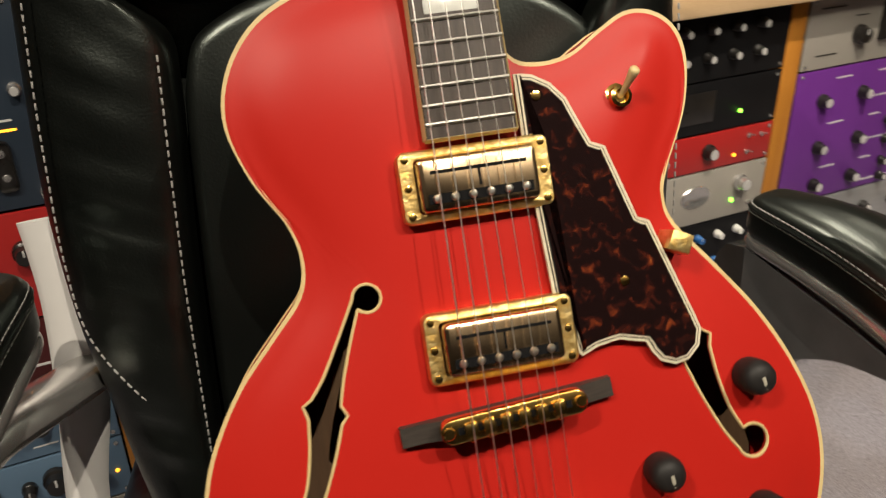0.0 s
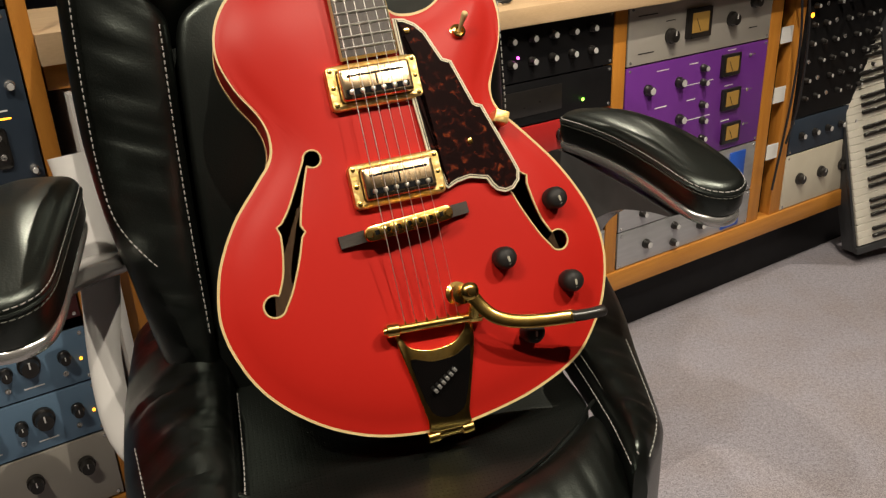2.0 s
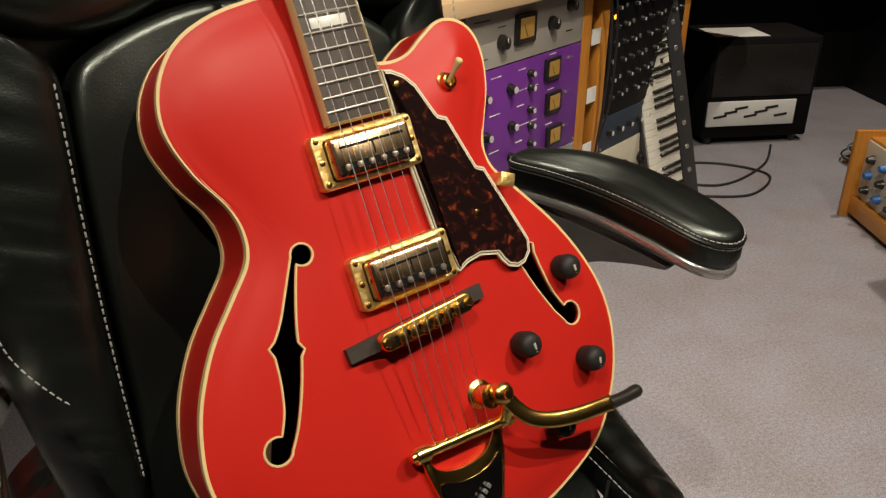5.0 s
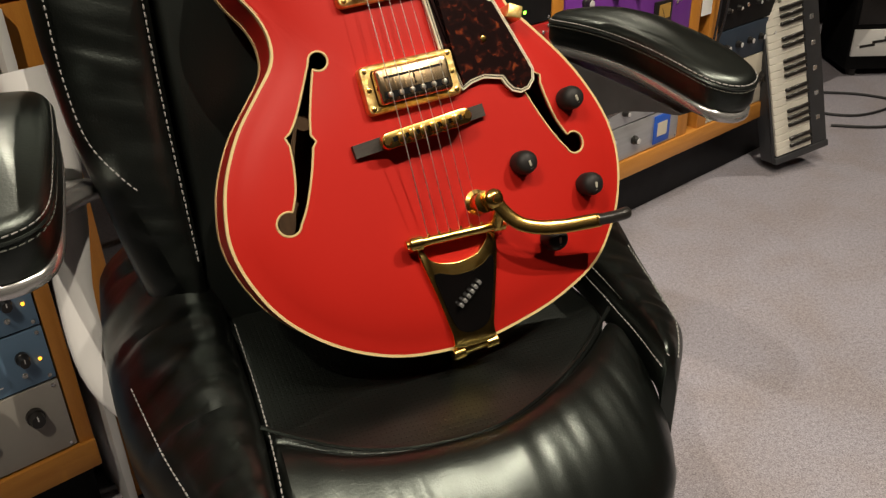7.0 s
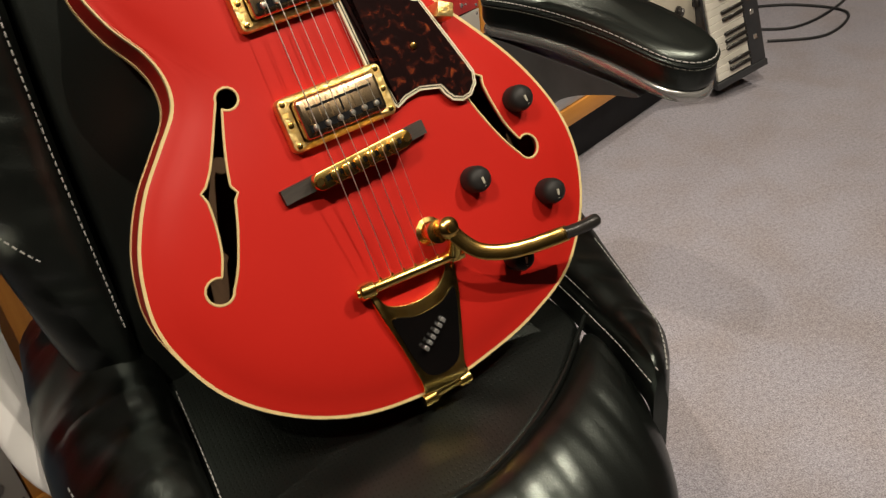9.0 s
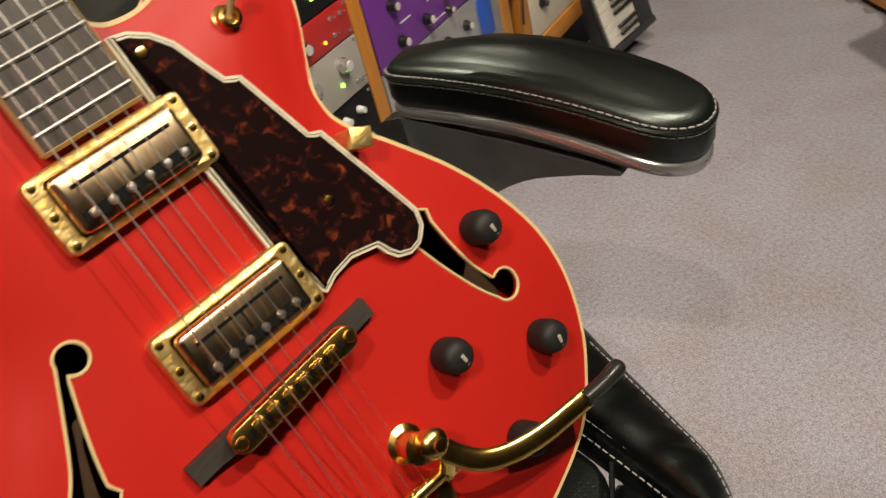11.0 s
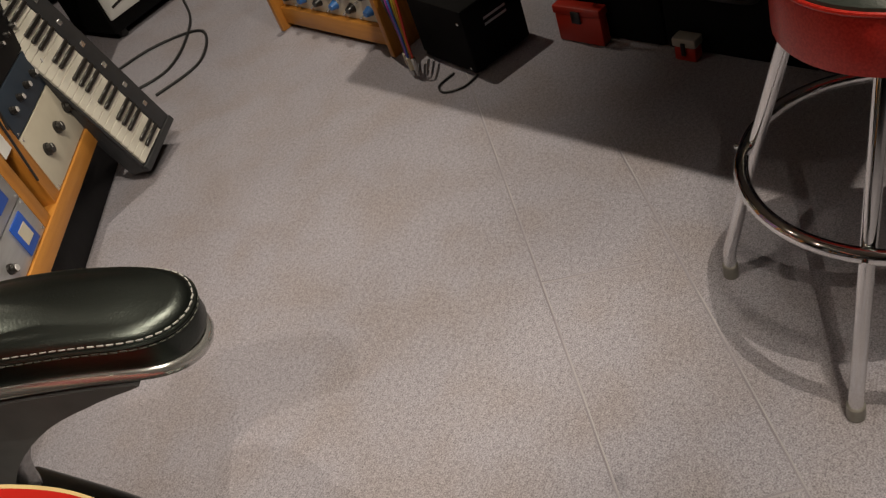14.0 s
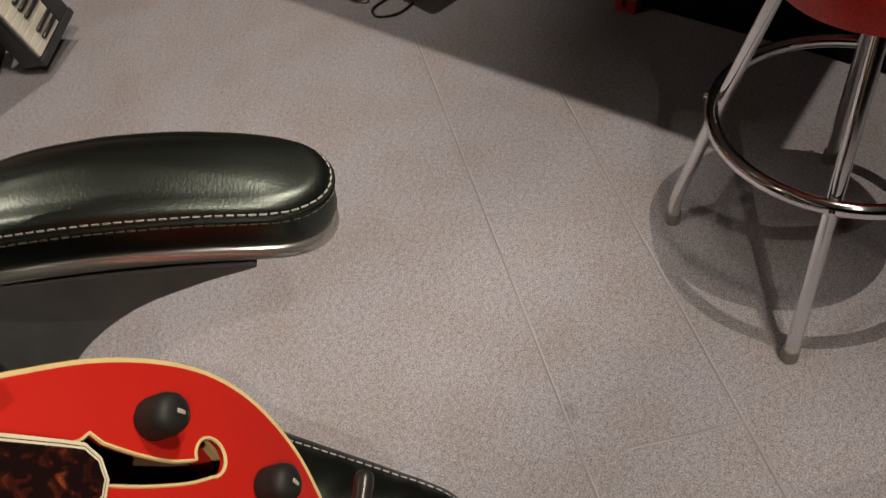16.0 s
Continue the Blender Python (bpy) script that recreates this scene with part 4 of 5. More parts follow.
        edge = [(-0.200, -0.182, 0.020), (-0.223, -0.160, 0.020), (-0.249, -0.116, 0.018), (-0.257, -0.06, 0.018), (-0.258, 0.0, 0.018), (-0.257, 0.06, 0.019), (-0.253, 0.16, 0.019)]
        for l in (line, edge):
            if s > 0:
                l = [(-x * 0.68 + 0.005, y, z) for x, y, z in l]
            part("stitching", moved(stitches([q + Vector((0, 0, 0.003)) for q in spline(l, n=10)], 0.007, 0.0045, 0.0008), B), STITCH, c, "white thread")
    upper = spline([(-0.262, 0.175, 0), (-0.190, 0.114, 0), (-0.115, 0.112, 0), (-0.05, 0.138, 0), (0.03, 0.138, 0), (0.10, 0.112, 0), (0.155, 0.112, 0), (0.205, 0.175, 0), (0.20, 0.36, 0), (0.10, 0.42, 0), (-0.14, 0.42, 0), (-0.24, 0.36, 0)], True, 5)
    part("head_panel", moved(pillow(upper, -0.08, 0.004, 0.025, 0.012, wrinkle=0.004, shape=cup, seed=9), B), LEATHER, c, "padded leather upper back")
    part("back_shell", moved(pillow([(p.x * 1.03, p.y, 0) for p in spline([(-0.15, -0.38, 0), (-0.22, -0.20, 0), (-0.250, -0.06, 0), (-0.258, 0.1, 0), (-0.235, 0.36, 0), (-0.1, 0.42, 0), (0.1, 0.42, 0), (0.19, 0.36, 0), (0.20, 0.1, 0), (0.19, -0.14, 0), (0.14, -0.38, 0)], True, 5)], -0.12, -0.075, 0.02, shape=cup), B), LEATHER, c)

    # arms: a silver strap, a grey shell and a padded top
    for s in (-1, 1):
        arm = new("armrest")
        arm.parent = c
        arm.matrix_basis = Matrix.Translation((0.304, 0.080, 0.744) if s > 0 else (-0.340, 0.046, 0.748)) @ Matrix.Rotation(radians(13.5 if s > 0 else 0), 4, "Z") @ Matrix.Rotation(radians(3.0 if s > 0 else 0), 4, "X") @ Matrix.Diagonal((s, 1, 1, 1))
        if s > 0:
            padline = [(-0.032, 0.146), (-0.041, 0.095), (-0.044, 0.03), (-0.043, -0.03), (-0.039, -0.082), (-0.020, -0.106), (0.008, -0.107), (0.027, -0.086), (0.034, -0.03), (0.034, 0.03), (0.027, 0.09), (0.012, 0.150), (-0.010, 0.160)]
        else:
            padline = [(-0.030, 0.112), (-0.043, 0.085), (-0.047, 0.02), (-0.045, -0.06), (-0.038, -0.110), (-0.016, -0.130), (0.014, -0.130), (0.038, -0.108), (0.048, -0.05), (0.048, 0.02), (0.042, 0.08), (0.024, 0.115), (0.0, 0.122)]
        pl = spline([(x, y, 0) for x, y in padline], True, 5)
        sag = lambda q: Vector((q.x, q.y, q.z + 0.026 * math.sin(max(0, min(1, (q.y + 0.14) / 0.30)) * 2.75) - 0.006))
        part("pad", pillow(pl, -0.010, 0.028 if s > 0 else 0.036, 0.011, 0.009, wrinkle=0.0025, shape=sag, seed=11 + s), LEATHER, arm, "padded leather arm top")
        ring_pts = [sag(Vector((p.x, p.y, 0.0175 if s > 0 else 0.0235))) for p in offset(ccw(pl), -0.0002)]
        ring_pts.append(ring_pts[0])
        part("piping", tube(ring_pts[:-1], 0.0016, True, 6), LEATHER, arm)
        up_ring = [sag(Vector((p.x, p.y, 0.0205 if s > 0 else 0.0280))) for p in offset(ccw(pl), 0.0007)]
        part("stitching", stitches(up_ring + up_ring[:1], 0.0062, 0.0045, 0.0007), STITCH, arm, "pale thread")
        low_ring = [sag(Vector((p.x, p.y, 0.0140 if s > 0 else 0.0190))) for p in offset(ccw(pl), -0.0004)]
        part("stitching", stitches(low_ring + low_ring[:1], 0.0062, 0.0045, 0.0006), DULL_STITCH, arm, "dull thread")
        low = offset(ccw(pl), 0.001)
        part("trim", pillow(low, -0.020, -0.008, 0.005, shape=sag), SILVER, arm, "silver underside trim")
        if s > 0:
            side = spline([(-0.052, -0.020, 0), (-0.020, -0.030, 0), (0.030, -0.048, 0), (0.075, -0.082, 0), (0.105, -0.125, 0), (0.125, -0.175, 0), (0.185, -0.175, 0), (0.180, -0.100, 0), (0.165, -0.020, 0), (0.06, -0.014, 0)], True, 4)
            m = Matrix(((0, 0, 1, -0.012), (1, 0, 0, 0), (0, 1, 0, 0), (0, 0, 0, 1)))
            part("shell", prism(side, -0.020, 0.022, 0.008), DARK_SHELL, arm, "glossy grey arm bracket", m=m)
        else:
            under = spline([(0.0, -0.05, -0.022), (-0.006, 0.03, -0.036), (-0.025, 0.10, -0.055), (-0.040, 0.185, -0.085)], n=6)
            part("shell", tube(under, 1, n=16, flat=(0.026, 0.014)), SILVER, arm, "silver arm bracket")
    band = spline([(-0.320, 0.268, 0.785), (-0.314, 0.248, 0.72), (-0.317, 0.224, 0.64), (-0.326, 0.200, 0.552), (-0.318, 0.17, 0.47), (-0.270, 0.12, 0.415), (-0.24, 0.0, 0.40), (-0.15, -0.02, 0.40)], n=6)
    part("side_strap", tube(band, [max(0.62, 1.0 - 0.4 * i / 18) for i in range(len(band))], n=16, flat=(0.030, 0.013)), LIT_STRAP, c, "broad silver side strap")
    # base
    part("gas_column", cyl((0, 0, -0.02), (0, 0, 0.37), 0.028, 20), BLACK_PLASTIC, c)
    for i in range(5):
        a = radians(72 * i + 20)
        leg = part("base_leg", tube([(0, 0, -0.005), (0.15 * math.cos(a), 0.15 * math.sin(a), -0.02), (0.30 * math.cos(a), 0.30 * math.sin(a), -0.045)], [0.03, 0.024, 0.018], n=10), BLACK_PLASTIC, c)
        part("caster", cyl((0.30 * math.cos(a) - 0.02 * math.sin(a), 0.30 * math.sin(a) + 0.02 * math.cos(a), -0.092), (0.30 * math.cos(a) + 0.02 * math.sin(a), 0.30 * math.sin(a) - 0.02 * math.cos(a), -0.092), 0.028, 16), BLACK_PLASTIC, leg)
    return c


build_chair()

# ---- rack desk with outboard gear ----
LEFT_M = Matrix(((0.8545, -0.5195, 0, 0.469), (0.5195, 0.8545, 0, 1.478), (0, 0, 1.1, 0.03), (0, 0, 0, 1)))
RACK_M = Matrix(((0.8545, -0.5195, 0, 0.502), (0.5195, 0.8545, 0, 1.596), (0, 0, 1.06, 0), (0, 0, 0, 1)))


def build_desk():
    d = thing("rack_desk", RACK_M, "long wooden studio desk with built-in equipment racks", "desk")
    part("worktop", box(-1.02, 2.05, -0.045, 0.75, 0.832, 0.868, 0.004), BEECH, d, "pale wooden worktop")
    for s0, s1 in ((-0.552, -0.520), (-0.040, -0.002), (0.500, 0.545), (0.595, 0.640), (1.12, 1.16)):
        part("post", box(s0, s1, 0.0, 0.035, 0.165, 0.832, 0.002), PINE, d)
        part("side_panel", box(s0 + 0.004, s1 - 0.004, 0.036, 0.55, 0.165, 0.83), BLACK_METAL, d)
    part("lower_rail", box(-0.552, 1.16, -0.006, 0.035, 0.165, 0.215, 0.003), PINE_RAIL, d)
    part("plinth", box(-0.55, 1.15, 0.07, 0.50, 0.0, 0.165), BLACK_METAL, d)
    part("back_board", box(-0.55, 2.04, 0.56, 0.58, 0.0, 0.83), BLACK_METAL, d)
    for z in (0.40, 0.55, 0.70):
        part("rack_strip", box(0.547, 0.593, -0.002, 0.0, z - 0.02, z + 0.02), PAPER, d, "strip of white tape")
    return d


def build_left_desk():
    d = thing("rack_cabinet", LEFT_M, "tall orange wooden cabinet full of audio units", "cabinet")
    for s0, s1 in ((-1.150, -1.126), (-1.70, -1.665)):
        part("post", box(s0, s1, 0.0, 0.035, 0.105, 1.06, 0.002), PINE, d)
        part("side_panel", box(s0 + 0.004, s1 - 0.004, 0.036, 0.50, 0.105, 1.058), BLACK_METAL, d)
    part("lower_rail", box(-1.70, -1.126, -0.006, 0.035, 0.105, 0.155, 0.003), PINE_RAIL, d)
    part("plinth", box(-1.69, -1.13, 0.07, 0.50, -0.027, 0.105), BLACK_METAL, d)
    part("back_board", box(-1.70, -1.126, 0.51, 0.53, -0.027, 1.06), BLACK_METAL, d)
    part("top_board", box(-1.70, -1.126, -0.005, 0.53, 1.06, 1.085, 0.003), PINE_RAIL, d)
    part("white_board", box(-1.098, -1.084, 0.005, 0.50, -0.027, 0.790, 0.001), PAPER, d, "white end panel")
    part("end_post", box(-1.082, -1.030, 0.03, 0.07, -0.027, 0.790, 0.002), PINE, d)
    return d


def knob(parent, s, z, r, depth, mat, cap=None, name="knob"):
    m = Matrix.Translation((s, 0, z)) @ Matrix.Rotation(radians(90), 4, "X")
    kb = part(name, lathe([(0, 0), (r, 0), (r, depth * 0.35), (r * 0.82, depth * 0.45), (r * 0.74, depth), (0, depth)], 18), mat, parent, m=m)
    if cap:
        part("knob_cap", lathe([(0, depth), (r * 0.66, depth), (r * 0.62, depth + 0.0012), (0, depth + 0.0014)], 16), CAP, kb)
    part("pointer", box(-r * 0.07, r * 0.07, r * 0.1, r * 0.7, depth, depth + 0.0009), PAPER, kb)
    return kb


def meter(parent, s, z, w, h):
    m = part("meter", box(s - w / 2, s + w / 2, -0.010, 0.0, z - h / 2, z + h / 2, 0.002), BLACK_PLASTIC, parent, "level meter with amber face")
    part("meter_face", box(s - w * 0.34, s + w * 0.34, -0.0115, -0.0100, z - h * 0.30, z + h * 0.36), METER_FACE, m)
    part("meter_needle", moved(box(-0.0006, 0.0006, -0.0125, -0.0118, 0, h * 0.5), Matrix.Translation((s, 0, z - h * 0.26)) @ Matrix.Rotation(radians(-28), 4, "Y")), BLACK_PLASTIC, m)


def legend(parent, s, z, w, h=0.0022, mat=None):
    part("legend", box(s - w / 2, s + w / 2, -0.0008, 0.0002, z - h / 2, z + h / 2), mat or PAPER, parent)


def unit(s0, s1, z0, z1, mat, label, deep=0.3):
    u = thing("rack_unit", LEFT_M if s0 < -1 else RACK_M, label, "audio equipment", "rack units in the desk")
    part("panel", box(s0 + 0.001, s1 - 0.001, 0.0, 0.006, z0 + 0.0008, z1 - 0.0008, 0.001), mat, u)
    part("chassis", box(s0 + 0.02, s1 - 0.02, 0.0065, deep, z0 + 0.003, z1 - 0.003), BLACK_METAL, u)
    for s in (s0 + 0.010, s1 - 0.010):
        for z in (z0 + 0.008, z1 - 0.008):
            part("rack_screw", cyl((s, 0.0005, z), (s, -0.0022, z), 0.0032, 10), SILVER, u)
    return u


def scatter_switch(u, s, z):
    part("switch", cyl((s, 0, z), (s, -0.003, z), 0.0045, 10), SILVER, u)
    part("switch_lever", tube([(s, -0.002, z), (s, -0.010, z + 0.003), (s, -0.014, z + 0.0045)], [0.0012, 0.0016, 0.0020], n=8), SILVER, u)


def build_racks():
    # middle bay
    s0, s1 = 0.002, 0.498
    u = unit(s0, s1, 0.700, 0.828, GREY_PANEL, "warm grey levelling amplifier with an amber meter")
    meter(u, 0.225, 0.770, 0.082, 0.066)
    knob(u, 0.135, 0.752, 0.017, 0.020, BLACK_PLASTIC)
    knob(u, 0.345, 0.764, 0.017, 0.020, BLACK_PLASTIC)
    knob(u, 0.425, 0.795, 0.015, 0.020, BLACK_PLASTIC)
    for s, z, w in ((0.06, 0.724, 0.05), (0.06, 0.805, 0.06), (0.43, 0.735, 0.03), (0.135, 0.785, 0.03)):
        legend(u, s, z, w, mat=BLACK_PLASTIC)
    u = unit(s0, s1, 0.445, 0.698, PURPLE, "deep purple processor with chrome knobs and three amber meters")
    for s, z in ((0.072, 0.641), (0.176, 0.643), (0.083, 0.551), (0.186, 0.555), (0.090, 0.476), (0.190, 0.478)):
        knob(u, s, z, 0.0125, 0.020, BLACK_PLASTIC, SILVER)
    for s, z in ((0.257, 0.664), (0.261, 0.630), (0.264, 0.577), (0.269, 0.538), (0.272, 0.494), (0.276, 0.462)):
        knob(u, s, z, 0.009, 0.018, BLACK_PLASTIC, SILVER)
    for z in (0.658, 0.574, 0.488):
        meter(u, 0.355 + (0.658 - z) * 0.15, z, 0.066, 0.052)
        scatter_switch(u, 0.432, z + 0.012)
        legend(u, 0.12, z + 0.02, 0.04)
        legend(u, 0.225, z + 0.02, 0.03)
        legend(u, 0.36, z + 0.033, 0.03)
        legend(u, 0.25, z - 0.028, 0.10, 0.0016)
    u = unit(s0, s1, 0.312, 0.443, SILVER_PANEL, "brushed silver compressor with black and silver knobs")
    for i in range(4):
        knob(u, 0.08 + 0.085 * i, 0.400, 0.012, 0.018, BLACK_PLASTIC, SILVER)
        knob(u, 0.08 + 0.085 * i, 0.345, 0.009, 0.018, BLACK_PLASTIC, SILVER)
    part("blue_block", box(0.395, 0.455, -0.004, 0.0, 0.335, 0.430, 0.001), material("bright_blue_label", (0.02, 0.09, 0.46), 0.4), u, "bright blue meter surround")
    u = unit(s0, s1, 0.217, 0.310, SILVER_PANEL, "brushed silver unit with a blue meter surround")
    knob(u, 0.10, 0.262, 0.012, 0.018, BLACK_PLASTIC, SILVER)
    knob(u, 0.20, 0.285, 0.010, 0.018, BLACK_PLASTIC, SILVER)
    knob(u, 0.20, 0.240, 0.010, 0.018, BLACK_PLASTIC, SILVER)
    knob(u, 0.30, 0.262, 0.012, 0.018, BLACK_PLASTIC, SILVER)
    part("blue_block", box(0.385, 0.455, -0.004, 0.0, 0.225, 0.302, 0.001), bpy.data.materials["bright_blue_label"], u, "bright blue meter surround")
    part("meter_face", box(0.398, 0.440, -0.0055, -0.0042, 0.245, 0.282), CREAM_PANEL, u)

    # left bay of the right-hand desk
    s0, s1 = -0.520, -0.042
    u = unit(s0, s1, 0.716, 0.828, BLACK_METAL, "black unit with two rows of grey knobs")
    for r_ in range(2):
        for i in range(7):
            knob(u, -0.44 + 0.055 * i, 0.800 - 0.045 * r_, 0.009, 0.018, BLACK_PLASTIC, SILVER)
    part("led", cyl((-0.310, 0, 0.765), (-0.310, -0.003, 0.765), 0.003, 10), LED_PINK, u, "magenta light")
    u = unit(s0, s1, 0.625, 0.714, BLACK_METAL, "black unit with a dark display and a green light")
    part("display", box(-0.40, -0.19, -0.002, 0.0, 0.645, 0.698, 0.001), BLACK_PLASTIC, u, "dark glossy display")
    part("led", cyl((-0.129, 0, 0.654), (-0.129, -0.003, 0.654), 0.0035, 10), LED_GREEN, u, "green light")
    u = unit(s0, s1, 0.556, 0.623, RED_PANEL, "red preamplifier with chrome switches")
    knob(u, -0.19, 0.590, 0.014, 0.018, BLACK_PLASTIC, SILVER)
    knob(u, -0.30, 0.590, 0.014, 0.018, BLACK_PLASTIC, SILVER)
    for s, z in ((-0.098, 0.605), (-0.098, 0.575), (-0.068, 0.603)):
        scatter_switch(u, s, z)
    part("led", cyl((-0.128, 0, 0.574), (-0.128, -0.003, 0.574), 0.003, 10), LED_AMBER, u, "amber light")
    u = unit(s0, s1, 0.455, 0.554, GREY_PANEL, "pale grey unit with an oval badge and a large silver knob")
    part("badge", moved(lathe([(0, 0), (0.034, 0), (0.032, 0.002), (0.027, 0.002), (0.025, 0.001), (0, 0.001)], 28), Matrix.Translation((-0.205, 0, 0.508)) @ Matrix.Rotation(radians(90), 4, "X") @ Matrix.Diagonal((1, 0.62, 1, 1))), SILVER, u, "silver oval badge")
    knob(u, -0.105, 0.520, 0.015, 0.022, SILVER, SILVER)
    part("led", cyl((-0.118, 0, 0.487), (-0.118, -0.003, 0.487), 0.004, 10), LED_GREEN, u, "green light")
    for s in (-0.075, -0.06):
        scatter_switch(u, s, 0.475)
    u = unit(s0, s1, 0.335, 0.453, BLACK_METAL, "black module row with white and blue knobs")
    blue = material("blue_knob_cap", (0.03, 0.14, 0.42), 0.4)
    for i in range(9):
        knob(u, -0.47 + 0.047 * i, 0.425, 0.008, 0.016, PAPER if i % 3 else blue)
        knob(u, -0.47 + 0.047 * i, 0.372, 0.008, 0.016, blue if i % 2 else SILVER)
    u = unit(s0, s1, 0.217, 0.333, SILVER_PANEL, "silver audio unit near the desk foot")
    for i in range(5):
        knob(u, -0.45 + 0.08 * i, 0.275, 0.012, 0.018, BLACK_PLASTIC, SILVER)

    # right bay
    s0, s1 = 0.642, 1.118
    u = unit(s0, s1, 0.470, 0.828, BLACK_METAL, "black modular rack full of small knobs and sockets")
    for r_ in range(7):
        for i in range(9):
            if (i * 5 + r_ * 3) % 4:
                knob(u, s0 + 0.035 + 0.05 * i, 0.805 - 0.047 * r_, 0.007, 0.015, BLACK_PLASTIC, SILVER if (i + r_) % 2 else None)
            else:
                part("socket", cyl((s0 + 0.035 + 0.05 * i, 0, 0.805 - 0.047 * r_), (s0 + 0.035 + 0.05 * i, -0.004, 0.805 - 0.047 * r_), 0.006, 10), SILVER, u)
    part("led", cyl((0.668, 0, 0.735), (0.668, -0.003, 0.735), 0.006, 10), LED_AMBER, u, "amber light")
    u = unit(s0, s1, 0.372, 0.468, NAVY, "navy blue equaliser with small knobs")
    for i in range(7):
        knob(u, s0 + 0.05 + 0.06 * i, 0.420, 0.010, 0.016, BLACK_PLASTIC, SILVER)
    u = unit(s0, s1, 0.217, 0.370, CREAM_PANEL, "cream unit with dark knobs")
    for i in range(4):
        knob(u, s0 + 0.07 + 0.10 * i, 0.295, 0.016, 0.018, BLACK_PLASTIC)

    # the left-hand desk
    s0, s1 = -1.662, -1.152
    u = unit(s0, s1, 0.910, 1.058, BLACK_METAL, "black audio unit with silver knobs")
    for i in range(6):
        knob(u, -1.19 - 0.07 * i, 0.96, 0.010, 0.018, BLACK_PLASTIC, SILVER)
    u = unit(s0, s1, 0.690, 0.908, NAVY, "dark slate channel strip with a chrome switch and pointer knobs")
    knob(u, -1.171, 0.816, 0.007, 0.014, SILVER, SILVER)
    part("switch_plate", box(-1.212, -1.190, -0.002, 0.0, 0.712, 0.765, 0.006), BLACK_PLASTIC, u)
    scatter_switch(u, -1.201, 0.752)
    scatter_switch(u, -1.201, 0.726)
    knob(u, -1.166, 0.705, 0.006, 0.014, SILVER, SILVER)
    for i in range(5):
        knob(u, -1.29 - 0.07 * i, 0.76, 0.015, 0.020, BLACK_PLASTIC)
    legend(u, -1.192, 0.785, 0.022)
    legend(u, -1.190, 0.775, 0.022, mat=LED_AMBER)
    u = unit(s0, s1, 0.560, 0.688, RED_PANEL, "bright red preamplifier with black knobs")
    for i in range(4):
        knob(u, -1.205 - 0.075 * i, 0.642, 0.013, 0.020, BLACK_PLASTIC)
        knob(u, -1.240 - 0.075 * i, 0.596, 0.013, 0.020, BLACK_PLASTIC)
    part("led", cyl((-1.222, 0, 0.606), (-1.222, -0.003, 0.606), 0.002, 8), LED_AMBER, u, "red light")
    u = unit(s0, s1, 0.478, 0.558, material("dark_red_panel", (0.075, 0.012, 0.012), 0.4), "dark red audio unit with pale lettering")
    legend(u, -1.235, 0.500, 0.05, 0.003)
    for z0, z1 in ((0.374, 0.462), (0.283, 0.372)):
        u = unit(s0, s1, z0, z1, BLUE_PANEL, "steel blue preamplifier with fluted black knobs")
        zc = (z0 + z1) / 2
        for i in range(4):
            knob(u, -1.243 - 0.085 * i, zc + 0.010, 0.017, 0.022, BLACK_PLASTIC)
            knob(u, -1.192 - 0.085 * i, zc + 0.006, 0.010, 0.020, BLACK_PLASTIC)
            scatter_switch(u, -1.195 - 0.085 * i, zc - 0.022)
            legend(u, -1.243 - 0.085 * i, zc - 0.028, 0.03, 0.0018)
        part("led", cyl((-1.168, 0, zc - 0.005), (-1.168, -0.002, zc - 0.005), 0.0025, 8), LED_AMBER, u, "red light")
    u = unit(s0, s1, 0.158, 0.281, GREY_PANEL, "grey unit with a row of black knobs")
    for i in range(5):
        knob(u, -1.20 - 0.08 * i, 0.235, 0.014, 0.020, BLACK_PLASTIC)


def rack_cables():
    for k, (a, b) in enumerate((((0.50, -0.03, 0.868), (0.565, -0.02, 0.30)), ((0.53, -0.03, 0.868), (0.60, -0.02, 0.42)))):
        pts = spline([(a[0], 0.05, 0.873), (a[0], a[1] - 0.02, 0.868), (a[0] + 0.04, -0.06, 0.74), (b[0] - 0.01, -0.05, 0.55), b], n=6)
        ob = thing("cable", RACK_M, "thin black cable hanging over the desk edge", "cable", "cables at the desk")
        part("lead", tube(pts, 0.0032, n=8), CABLE, ob)


build_desk()
build_left_desk()
build_racks()
rack_cables()

pad = thing("notebook", RACK_M @ Matrix.Translation((-0.19, 0.07, 0.868)) @ Matrix.Rotation(radians(8), 4, "Z"), "white notebook lying on the worktop", "notebook")
part("cover", box(-0.075, 0.075, -0.05, 0.05, 0.0, 0.006, 0.001), PAPER, pad)
part("pages", box(-0.072, 0.073, -0.0515, 0.048, 0.001, 0.005), CREAM_PANEL, pad)
coil = thing("cable_coil", RACK_M @ Matrix.Translation((-0.34, 0.03, 0.872)), "small coil of dark cable on the worktop", "cable")
part("lead", tube([(0.035 * (1 - i / 300) * math.cos(i * 0.35), 0.025 * math.sin(i * 0.35), 0.0012 * (i % 7)) for i in range(80)], 0.002, n=6), CABLE, coil)

blocks = thing("wooden_box", LEFT_M @ Matrix.Translation((-1.055, 0.03, 0.845)), "pale wooden board end beside the rack", "box")
part("body", box(-0.07, 0.03, -0.03, 0.24, -0.013, 0.028, 0.002), BEECH, blocks)
part("lower_board", box(-0.065, 0.02, 0.0, 0.24, -0.05, -0.014, 0.002), PINE_RAIL, blocks)

